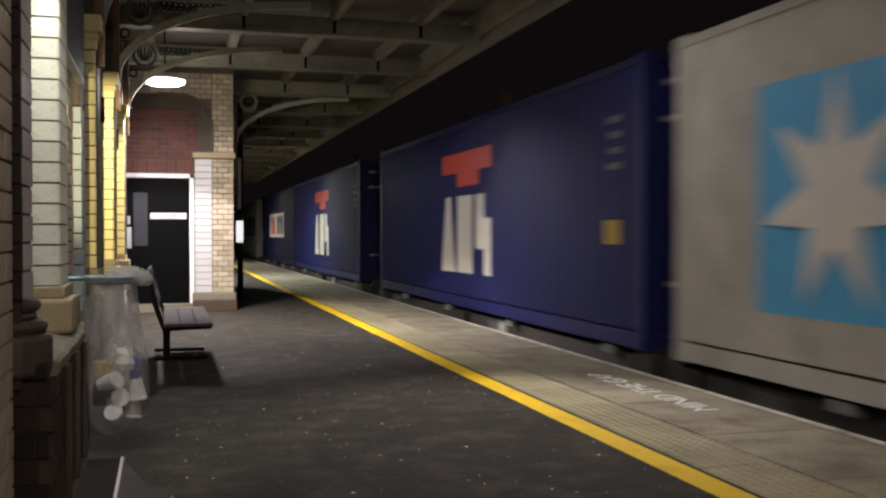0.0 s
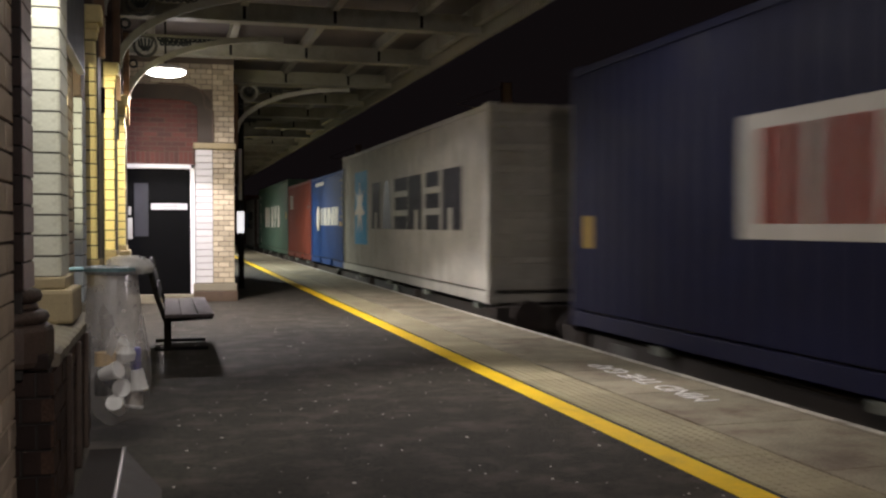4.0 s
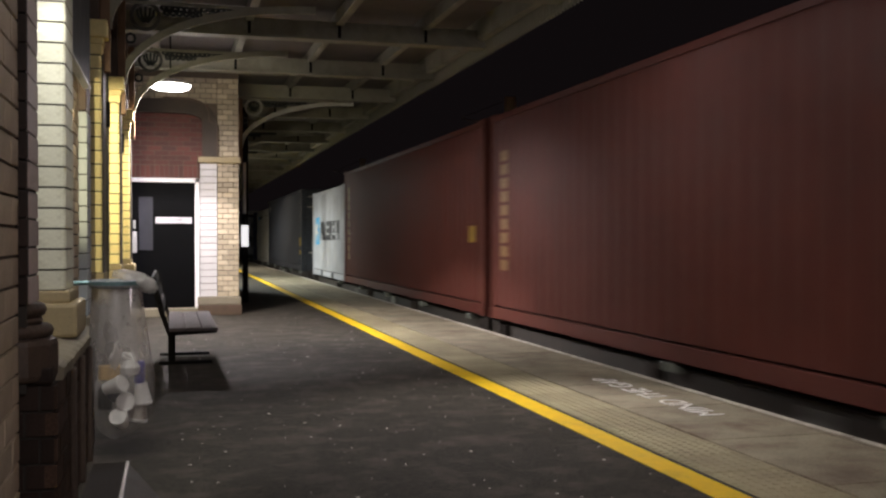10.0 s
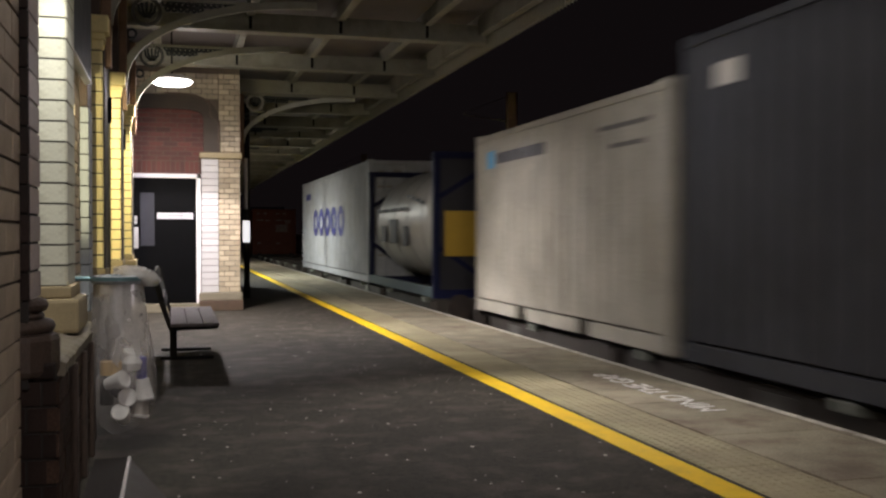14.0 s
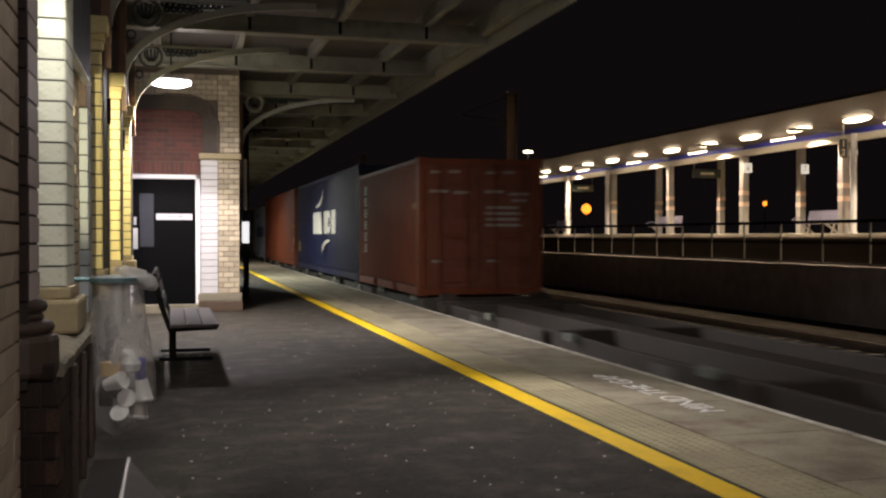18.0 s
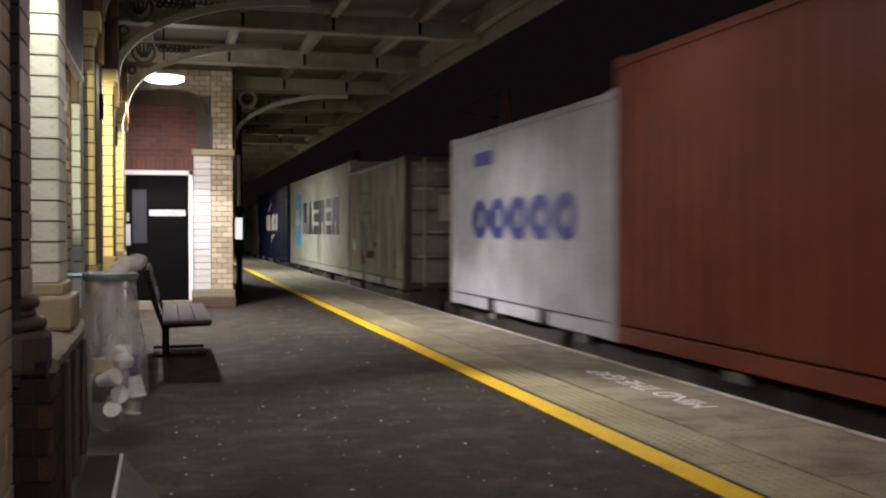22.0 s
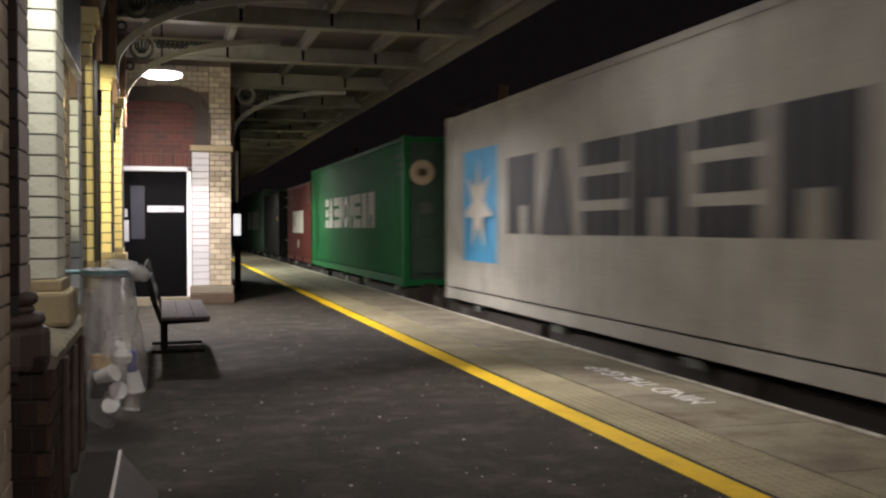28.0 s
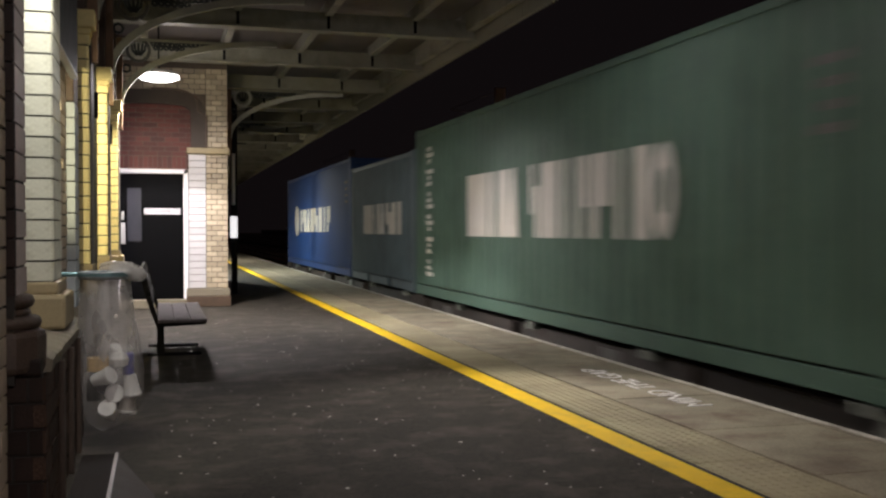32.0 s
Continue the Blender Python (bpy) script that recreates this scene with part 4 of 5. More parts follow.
LEDGE_Y, DADO_X = 4.40, -0.455


def worn_sill(y0, y1, n):
    """A sloping stone sill with a chipped front edge."""
    bm = bmesh.new()
    rows = []
    for i in range(n + 1):
        y = y0 + (y1 - y0) * i / n
        c = 0.012 * noise.noise((y * 7, 0, 0)) + 0.008 * noise.noise((y * 19, 3, 0))
        rows.append([bm.verts.new(v) for v in ((-0.72, y, 0.652), (-0.72, y, 0.750), (-0.58, y, 0.742 + 0.3 * c), (-0.462 + c, y, 0.712 + 0.5 * c), (-0.442 + 1.5 * c, y, 0.698 + c), (-0.446 + c, y, 0.652))])
    for a, b in zip(rows, rows[1:]):
        for k in range(6):
            bm.faces.new((a[k], b[k], b[(k + 1) % 6], a[(k + 1) % 6]))
    bm.faces.new(rows[0][::-1])
    bm.faces.new(rows[-1])
    return bm


# dark block standing in for the shaded end face of the ledge
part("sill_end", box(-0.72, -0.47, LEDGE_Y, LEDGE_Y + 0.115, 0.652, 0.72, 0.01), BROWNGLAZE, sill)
for y0, y1 in ((LEDGE_Y + 0.12, 4.95), (4.956, 5.72), (5.726, 6.5)):
    part("sill_stone", worn_sill(y0, y1, 14), GREYSTONE, sill)
part("dado_core", box(-0.7, DADO_X - 0.012, LEDGE_Y + 0.02, 6.5, 0.0, 0.652), DARKMORTAR, sill)
DADO = mat("brown_glazed_brick", (0.06, 0.036, 0.025), 0.75, spec=0.2, vary=0.45, scale=9, bump=0.5, per_piece=0.4)
brick_face(sill, (DADO_X - 0.012, LEDGE_Y, 0.0), (0, 1, 0), (1, 0, 0), 2.1, 0.65, 0.24, 0.108, DADO, joint=0.016, proud=0.014)
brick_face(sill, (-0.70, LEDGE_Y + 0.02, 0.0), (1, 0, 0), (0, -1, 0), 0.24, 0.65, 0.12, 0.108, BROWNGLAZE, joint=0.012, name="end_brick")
for y in (4.95, 5.45, 5.95):
    part("dado_strip", box(DADO_X, DADO_X + 0.028, y, y + 0.07, 0.0, 0.65, 0.01), BASEBROWN, sill)

# window jamb, brick pier and dark board between the first pilasters
jb = empty("window_jamb", (0, 7.55, 0), "pale glazed brick window jamb", "jamb", kind="structure")
PALEBLUE = mat("pale_blue_glazed_brick", (0.42, 0.46, 0.48), 0.7, vary=0.1, per_piece=0.08)
for i in range(13):
    me = cached(("jamb2",), lambda: box(-0.70, -0.572, 0.0, 0.35, 0.004, 0.108, 0.005))
    part("glazed_brick", me, PALEBLUE, jb).location = (0, 0, 0.70 + i * 0.112)
part("jamb_core", box(-0.70, -0.58, 0.01, 0.34, 0.60, 2.16), DARKMORTAR, jb)
part("jamb_base", box(-0.70, -0.55, -0.02, 0.37, 0.60, 0.70, 0.01), GREYSTONE, jb)
part("jamb_head", box(-0.70, -0.575, -0.02, 0.36, 2.16, 2.9, 0.01), SOOT, jb)
brick_face(main, (WALL_X, 6.1, 0.75), (0, 1, 0), (1, 0, 0), 1.40, 2.2, 0.22, 0.075, TAN)
board = thing("sign_board", box(-0.575, -0.535, 6.05, 7.34, 2.30, 3.6, 0.008), mat("dark_board", (0.012, 0.013, 0.018), 0.6, vary=0.3, spec=0.2), "dark glossy sign board fixed to the wall", "sign")
part("edge_trim", box(-0.580, -0.530, 6.05, 7.345, 2.285, 2.302, 0.003), STEEL, board, "pale metal edge")

# low metal seat beside the wall, close to the eye
low = empty("low_seat", (0, 0, 0), "dark metal seat box with a bright worn edge", "seat")
part("seat_top", box(-0.27, -0.152, 1.2, 3.78, 0.42, 0.45, 0.004), mat("dull_brown_metal", (0.024, 0.019, 0.016), 0.8, vary=0.4, spec=0.2), low)
part("edge_strip", box(-0.158, -0.146, 1.2, 3.78, 0.437, 0.453, 0.003), STEEL, low, "bright worn steel edge")
part("apron", box(-0.26, -0.16, 1.25, 3.74, 0.0, 0.42, 0.004), mat("dull_brown_metal", (0.05, 0.04, 0.035)), low)
lid = bmesh.new()
q = [lid.verts.new(v) for v in ((-0.150, 3.78, 0.444), (-0.02, 3.40, 0.385), (-0.02, 1.2, 0.385), (-0.150, 1.2, 0.444), (-0.150, 3.76, 0.40), (-0.03, 3.39, 0.365), (-0.03, 1.2, 0.365), (-0.150, 1.2, 0.40))]
for f in ((0, 1, 2, 3), (7, 6, 5, 4), (0, 4, 5, 1), (1, 5, 6, 2), (2, 6, 7, 3), (3, 7, 4, 0)):
    lid.faces.new([q[i] for i in f])
part("sloped_lid", lid, mat("brown_lid_metal", (0.042, 0.031, 0.026), 0.6, vary=0.35, scale=9), low, "brown sloping side of the lid")
part("lid_side", box(-0.045, -0.03, 1.25, 3.36, 0.0, 0.366, 0.003), mat("brown_lid_metal", (0.045, 0.032, 0.026)), low)

# the wing that stands out across the platform
WY = 17.0
wing = thing("wing_wall", box(-1.1, 1.09, WY + 0.04, 27.0, 0, 4.3), MORTAR, "brick wing of the station building with a blind arch", "wall", kind="structure")
brick_face(wing, (-0.70, WY + 0.04, 2.46), (1, 0, 0), (0, -1, 0), 1.30, 1.0, 0.225, 0.075, RED)
brick_face(wing, (-0.70, WY + 0.04, 2.24), (1, 0, 0), (0, -1, 0), 1.16, 0.215, 0.075, 0.215, RED, solid=True, name="soldier_brick")
brick_face(wing, (0.46, WY + 0.04, 0.30), (1, 0, 0), (0, -1, 0), 0.28, 2.2, 0.28, 0.11, WGLAZED, proud=0.06, depth=0.1, solid=True)
brick_face(wing, (0.74, WY + 0.04, 0.30), (1, 0, 0), (0, -1, 0), 0.35, 3.6, 0.175, 0.085, BUFF, proud=0.05, depth=0.08, joint=0.012)
brick_face(wing, (-0.70, WY + 0.04, 3.48), (1, 0, 0), (0, -1, 0), 1.44, 0.42, 0.18, 0.085, BUFF, proud=0.02, joint=0.012)
arc = []
for i in range(25):
    a = math.pi * i / 24
    c, q = math.cos(a), math.sin(a)
    arc.append((-0.12 + 0.735 * math.copysign(abs(c) ** 0.55, c), WY - 0.005, 3.12 + 0.30 * q ** 0.75))
arc = [(0.615, WY - 0.005, 2.60)] + arc + [(-0.855, WY - 0.005, 2.60)]
part("arch_band", sweep(arc, 0.235, 0.09, up=(0, 1, 0)), mat("dull_stone", (0.048, 0.034, 0.025), 0.7, vary=0.35, scale=5), wing, "dull stone arch band")
part("arch_outline", sweep([(x + (0.128 if i < 2 else 0.0) if i < 2 or x > 0.55 else x, y - 0.05, z + (0.128 if i > 2 else 0)) for i, (x, y, z) in enumerate(arc[:14])], 0.03, 0.03, up=(0, 1, 0)), SOOT, wing, "sooty edge moulding of the arch")
part("pier_capital", box(0.43, 1.12, WY - 0.08, WY + 0.05, 2.50, 2.60, 0.02), STONE, wing, "moulded stone band")
part("pier_base", box(0.42, 1.12, WY - 0.10, WY + 0.05, 0.17, 0.30, 0.02), GREYSTONE, wing)
part("plinth", box(0.42, 1.13, WY - 0.12, WY + 0.05, 0.0, 0.17, 0.01), SOOT, wing)
part("step", box(-0.7, 0.42, WY - 0.3, WY + 0.05, 0.0, 0.13, 0.01), GREYSTONE, wing, "worn stone door step")

door = empty("door_1", (0, 0, 0), "black door with glazed slot and white sign", "door", kind="structure")
for x0, x1 in ((-0.68, -0.61), (0.38, 0.45)):
    part("door_frame", box(x0, x1, WY - 0.07, WY + 0.06, 0.13, 2.24, 0.006), WHITE, door, "white painted frame")
part("door_frame", box(-0.68, 0.45, WY - 0.07, WY + 0.06, 2.17, 2.24, 0.006), WHITE, door, "white painted frame")
part("door_leaf", box(-0.61, 0.38, WY - 0.02, WY + 0.03, 0.13, 2.17, 0.004), BLACK, door, "black painted door leaf")
part("vision_panel", box(-0.50, -0.28, WY - 0.026, WY - 0.02, 1.07, 1.93, 0.002), mat("dim_glass", (0.028, 0.028, 0.036), 0.6, vary=0.2, bump=0, spec=0.15), door, "narrow dim glass panel")
part("door_sign", box(-0.24, 0.33, WY - 0.03, WY - 0.02, 1.505, 1.605, 0.003), mat("grey_white_sign", (0.45, 0.44, 0.48), 0.6), door, "white door sign")
part("push_plate", box(-0.60, -0.53, WY - 0.03, WY - 0.02, 1.03, 1.37, 0.003), STEEL, door, "steel push plate")
part("lock", box(-0.59, -0.55, WY - 0.05, WY - 0.02, 1.42, 1.55, 0.006), STEEL, door, "steel lock")

# canopy
CAN_X, CAN_Z = 4.22, 3.75
ceil = bmesh.new()
y = -16.0
while y < 70:
    box_bm(ceil, -0.7, CAN_X, y, y + 0.245, 4.20, 4.23)
    y += 0.25
thing("ceiling", ceil, BOARDS, "grimy boarded canopy roof seen from below", "roof", kind="structure")
can = empty("canopy", (0, 0, 0), "grimy cream iron and timber platform canopy", "canopy", kind="structure")
for i in range(-9, 20):
    y = 13.1 + 2.8 * i
    bm = box(-0.7, CAN_X - 0.1, y - 0.06, y + 0.06, 3.85, 4.08, 0.01)
    box_bm(bm, -0.7, CAN_X - 0.1, y - 0.11, y + 0.11, 3.83, 3.86, 0.004)
    part("cross_beam", bm, CANOPY, can)
    if 2 < y < 35:
        for x in (0.97, 2.13, 3.29):
            part("hanger_strap", box(x - 0.02, x + 0.02, y - 0.07, y + 0.07, 3.87, 4.12), IRON, can)
for x in (-0.2, 0.97, 2.13, 3.29):
    part("purlin", box(x - 0.05, x + 0.05, -16, 70, 4.03, 4.20, 0.006), CANOPY, can)
part("edge_beam", box(CAN_X - 0.22, CAN_X - 0.10, -16, 70, 3.93, 4.20, 0.01), CANOPY, can)
part("edge_board", box(CAN_X - 0.1, CAN_X - 0.06, -16, 70, 3.98, 4.26), CANOPY, can)


def valance_bm(bm, x, y, z):
    """One upright board with a pointed foot."""
    front = [(0.012, 0.05), (0.05, 0.0), (0.088, 0.05), (0.088, 0.24), (0.012, 0.24)]
    a = [bm.verts.new((x, y + u, z + v)) for u, v in front]
    b = [bm.verts.new((x + 0.025, y + u, z + v)) for u, v in front]
    bm.faces.new(a)
    bm.faces.new(b[::-1])
    for i in range(5):
        bm.faces.new((a[i], b[i], b[(i + 1) % 5], a[(i + 1) % 5]))


bm = bmesh.new()
valance_bm(bm, 0, 0, 0)
val = mesh_of(bm, "valance_board")
for i in range(300):
    part("valance_board", val, CANOPY, can).location = (CAN_X - 0.055, 4.0 + i * 0.1, CAN_Z)
bm = bmesh.new()
for y0, y1 in ((-16, 4.0), (34.0, 70)):
    for i in range(round((y1 - y0) * 10)):
        valance_bm(bm, CAN_X - 0.055, y0 + i * 0.1, CAN_Z)
tagged(part("valance_boards", bm, CANOPY, can), kind="stuff")


GREEN_IRON = mat("dark_green_ironwork", (0.008, 0.012, 0.011), 0.5, vary=0.3)


BROWNPOST = mat("brown_post_paint", (0.20, 0.115, 0.065), 0.6, vary=0.3, scale=9)


def bracket(x, y, paint=CANOPY, spring=2.955, rise=0.90):
    b = empty("canopy_bracket", (x, y, 0), "cream painted arched cast-iron bracket with scrolls", "bracket", "brackets under the canopy", "structure")
    pts = []
    for i in range(19):
        a = math.pi * 0.5 * i / 18
        pts.append((2.1 * (1 - math.cos(a)), 0, spring + rise * math.sin(a)))
    part("arch_rib", sweep(pts, 0.08, 0.06, up=(0, 1, 0)), paint, b)
    part("wall_post", box(-0.05, 0.03, -0.05, 0.05, 2.6, 3.85, 0.01), BROWNPOST, b)
    for cx, cz, r in [(0.235, 3.69, 0.145), (0.08, 3.44, 0.05)] + [(0.43 + 0.062 * k, 3.795 - 0.004 * k * (k < 6), 0.027) for k in range(13)] + [(0.46 + 0.07 * k, 3.735, 0.025) for k in range(6)]:
        ring = [(cx + r * math.cos(a), 0, cz + r * math.sin(a)) for a in [2 * math.pi * k / (20 if r > 0.1 else 8) for k in range(20 if r > 0.1 else 8)]]
        part("ring", sweep(ring, 0.04 if r > 0.1 else 0.03, 0.026 if r > 0.1 else 0.016, True, (0, 1, 0)), (paint if paint != CANOPY else mat("dull_ring_paint", (0.05, 0.048, 0.042), 0.6)) if r > 0.1 else GREEN_IRON, b)
    for k in range(5):
        a = 0.5 + k * 0.55
        part("scroll_leaf", sweep([(0.24 + 0.02 * math.cos(a), 0, 3.62), (0.24 + 0.09 * math.cos(a), 0, 3.66 + 0.06 * math.sin(a)), (0.24 + 0.10 * math.cos(a), 0, 3.74 + 0.05 * math.sin(a))], 0.03, 0.03, up=(0, 1, 0)), GREEN_IRON, b)
    part("top_flange", box(0.03, 2.05, -0.04, 0.04, 3.815, 3.845), CANOPY, b)
    return b


for y in (5.8, 8.6, 11.5, 14.3):
    bracket(-0.5, y)
PALEIRON = mat("pale_grey_iron_paint", (0.42, 0.42, 0.39), 0.6, vary=0.2)
bracket(1.25, 18.9, PALEIRON, 2.94, 0.87)
bracket(1.25, 24.5, CANOPY, 2.94, 0.87)
bracket(1.25, 30.0, CANOPY, 2.94, 0.87)

# platform paving
pave = empty("paving", (0, 0, 0), "grey concrete paving slabs by the platform edge", "paving", kind="structure")
slab = mesh_of(box(0.016, 0.857, 0.003, 0.597, -0.07, 0.0, 0.006), "slab")
tact = mesh_of(box(0.004, 0.456, 0.003, 0.397, -0.07, 0.0, 0.004), "tactile")
dots = bmesh.new()
for i in range(7):
    for j in range(6):
        box_bm(dots, 0.03 + i * 0.066 - 0.012, 0.03 + i * 0.066 + 0.012, 0.03 + j * 0.066 - 0.012, 0.03 + j * 0.066 + 0.012, 0, 0.0035)
dots = mesh_of(dots, "tactile_dots")
for i in range(60):
    part("slab", slab, SLAB, pave).location = (3.21, 2.0 + i * 0.6, random.uniform(-0.002, 0.002))
for i in range(60):
    q = part("tactile_slab", tact, TACTILE, pave)
    q.location = (2.745, 2.0 + i * 0.4, random.uniform(-0.001, 0.002))
    if i < 40:
        part("studs", dots, TACTILE, q)
part("kerb_strip", box(2.705, 2.75, -16, 90, -0.07, -0.003), DARKMORTAR, pave)
bm = bmesh.new()
for i in range(100):
    box_bm(bm, 3.216, 4.064, 38.006 + i * 0.6, 38.594 + i * 0.6, -0.07, 0)
for i in range(30):
    box_bm(bm, 3.216, 4.064, 1.994 - (i + 1) * 0.6, 1.99 - i * 0.6 - 0.01, -0.07, 0)
box_bm(bm, 2.75, 3.2, 26.0, 90, -0.07, -0.001)
box_bm(bm, 2.75, 3.2, -16, 2.0, -0.07, -0.001)
tagged(part("paving_rest", bm, SLAB, pave), kind="stuff")

txt = bpy.data.curves.new("mind_the_gap", "FONT")
txt.body, txt.size, txt.align_x, txt.align_y = "MIND THE GAP", 0.285, "CENTER", "CENTER"
txt.extrude = 0.0015
tmp = bpy.data.objects.new("tmp", txt)
scene.collection.objects.link(tmp)
bpy.context.view_layer.update()
me = bpy.data.meshes.new_from_object(tmp.evaluated_get(bpy.context.evaluated_depsgraph_get()))
bpy.data.objects.remove(tmp)
words = empty("platform_lettering", (0, 0, 0), "worn white MIND THE GAP lettering on the slabs", "lettering")
words.matrix_basis = pose(3.71, 7.32, 0.004, 0, 0, 90)
src = bmesh.new()
src.from_mesh(me)
left = set(src.verts)
while left:                       # one part for each letter
    stack, seen = [left.pop()], set()
    while stack:
        v = stack.pop()
        if v in seen:
            continue
        seen.add(v)
        stack += [e.other_vert(v) for e in v.link_edges]
    left -= seen
    letter = bmesh.new()
    lv = {v: letter.verts.new(v.co) for v in sorted(seen, key=lambda v: v.index)}
    for f in src.faces:
        if f.verts[0] in seen:
            letter.faces.new([lv[v] for v in f.verts])
    part("letter", letter, TEXT_WHITE, words)
src.free()

# trodden gum and litter specks on the asphalt
bm = bmesh.new()
for i in range(330):
    gx, gy, r = random.uniform(0.0, 2.5), 3.2 + 13 * random.random() ** 1.6, 0.0035 + 0.008 * random.random() ** 2.5
    bmesh.ops.create_cone(bm, cap_ends=True, segments=7, radius1=r, radius2=r * 0.8, depth=0.003, matrix=Matrix.Translation((gx, gy, 0.0012)) @ Matrix.Diagonal((1, random.uniform(0.7, 1.6), 1, 1)))
thing("gum_spots", bm, mat("pale_gum", (0.42, 0.39, 0.34), 0.7, per_piece=0.5, island=True), "pale trodden gum spots on the asphalt", "gum", kind="stuff")
# faint writing on the door sign
part("sign_bar", box(-0.08, 0.18, WY - 0.032, WY - 0.03, 1.545, 1.575), mat("grey_writing", (0.3, 0.3, 0.32), 0.6), door)

# lamps under the canopy; the one at y 7.9 is added out of view
for lx, ly, power, tint in LAMPS:
    lm = empty("platform_lamp", (lx, ly, 0), "round white glowing lamp hung under the canopy", "lamp", "lamps under the canopy")
    part("diffuser", lathe([(0.12, 3.33), (0.20, 3.34), (0.27, 3.37), (0.275, 3.40)], 28), LAMP_GLOW, lm, "glowing white diffuser", True)
    part("housing", lathe([(0.28, 3.40), (0.28, 3.43), (0.16, 3.47), (0.05, 3.49)], 28), WHITE, lm, "white lamp housing")
    part("drop_rod", tube((0, 0, 3.47), (0, 0, 4.2), 0.012), IRON, lm)
for ly in WALL_LIGHTS:
    wl = empty("wall_light", (WALL_X, ly, 2.4 if ly > 8 else 2.15), "small warm wall light between the pilasters", "lamp", "wall lights between the pilasters")
    part("back_plate", box(0.0, 0.012, -0.05, 0.05, -0.12, 0.12, 0.004), WHITE, wl)
    part("shield", box(0.0, 0.10, -0.06, -0.05, -0.12, 0.12, 0.003), IRON, wl, "dark side shield")
    part("tube", tube((0.016, 0, -0.1), (0.016, 0, 0.1), 0.006, 8), glow("wall_tube_glow", (1.0, 0.85, 0.5), 4), wl, "glowing tube")

# sconce added out of view beside the first pilaster, to carry its fill light
sc = empty("added_sconce", (-0.69, 5.0, 3.12), "unseen white lamp added on the wall to light the pilaster", "lamp")
part("arm", tube((0, 0, 0), (0.24, 0, 0.0), 0.012), IRON, sc)
part("shade", lathe([(0.03, -0.02), (0.10, 0.0), (0.09, 0.05), (0.03, 0.07)], 18, (0.29, 0, 0)), WHITE, sc, "white metal shade")
# downpipe with a white cabinet on the post beyond the wing
post = empty("canopy_post", (1.42, 20.2, 0), "iron canopy post with white box", "post")
part("shaft", tube((0, 0, 0), (0, 0, 3.85), 0.06, 14), IRON, post)
part("sleeve", tube((-0.02, -0.05, 1.75), (-0.02, -0.05, 2.75), 0.035, 12), WHITE, post, "white painted sleeve")
part("cabinet", box(-0.085, 0.05, -0.16, -0.06, 1.10, 1.52, 0.01), glow("lit_panel", (1.0, 0.98, 1.0), 0.9), post, "lit white panel")

# bench
bench = empty("bench", (0, 0, 0), "dark metal platform bench with weathered slats", "bench")
for i, x in enumerate((-0.02, 0.125, 0.27)):
    part("seat_slat", box(x, x + 0.140, 9.3, 11.5, 0.42, 0.45, 0.008), SLATS, bench)
for i in range(3):
    s = part("back_slat", box(-0.015, 0.015, 9.3, 11.5, 0.0, 0.10, 0.006), IRON, bench)
    s.matrix_basis = pose(-0.07 - 0.035 * i, 0, 0.56 + 0.125 * i, 0, -14, 0)
for y in (9.4, 11.4):
    part("end_frame", sweep([(0.40, y, 0.42), (-0.02, y, 0.40), (-0.09, y, 0.62), (-0.16, y, 0.90)], 0.05, 0.045, up=(0, 1, 0)), IRON, bench)
for y in (10.4, 11.2):
    part("leg", box(-0.03, 0.04, y - 0.04, y + 0.04, 0.03, 0.42, 0.01), IRON, bench)
    part("foot", box(-0.12, 0.40, y - 0.04, y + 0.04, 0.0, 0.03, 0.008), IRON, bench)

# litter sack
BX, BY = -0.30, 6.05
bag = empty("litter_sack", (BX, BY, 0), "clear plastic litter sack hung on a wall hoop", "bin")
FILM = mat("clear_sack_film", (0.55, 0.52, 0.50), 0.3, vary=0.15, scale=14, bump=0.4)
film_nodes, film_links = FILM.node_tree.nodes, FILM.node_tree.links
fn = film_nodes.new("ShaderNodeTexNoise")
fn.inputs["Scale"].default_value, fn.inputs["Detail"].default_value = 5, 2
fr = film_nodes.new("ShaderNodeMapRange")
fr.inputs["From Min"].default_value, fr.inputs["From Max"].default_value = 0.80, 1.15
fr.inputs["To Min"].default_value, fr.inputs["To Max"].default_value = 0.19, 0.42
film_tc = film_nodes.new("ShaderNodeTexCoord")
film_xyz = film_nodes.new("ShaderNodeSeparateXYZ")
film_links.new(film_tc.outputs["Object"], film_xyz.inputs[0])
film_sum = film_nodes.new("ShaderNodeMath")     # the film hangs double and cloudy above, stretched and clear below
film_sum.operation = "MULTIPLY_ADD"
film_links.new(film_xyz.outputs["Z"], film_sum.inputs[0])
film_sum.inputs[1].default_value = 0.9
film_links.new(fn.outputs["Fac"], film_sum.inputs[2])
film_links.new(film_sum.outputs[0], fr.inputs["Value"])
film_links.new(fr.outputs[0], film_nodes["Principled BSDF"].inputs["Alpha"])


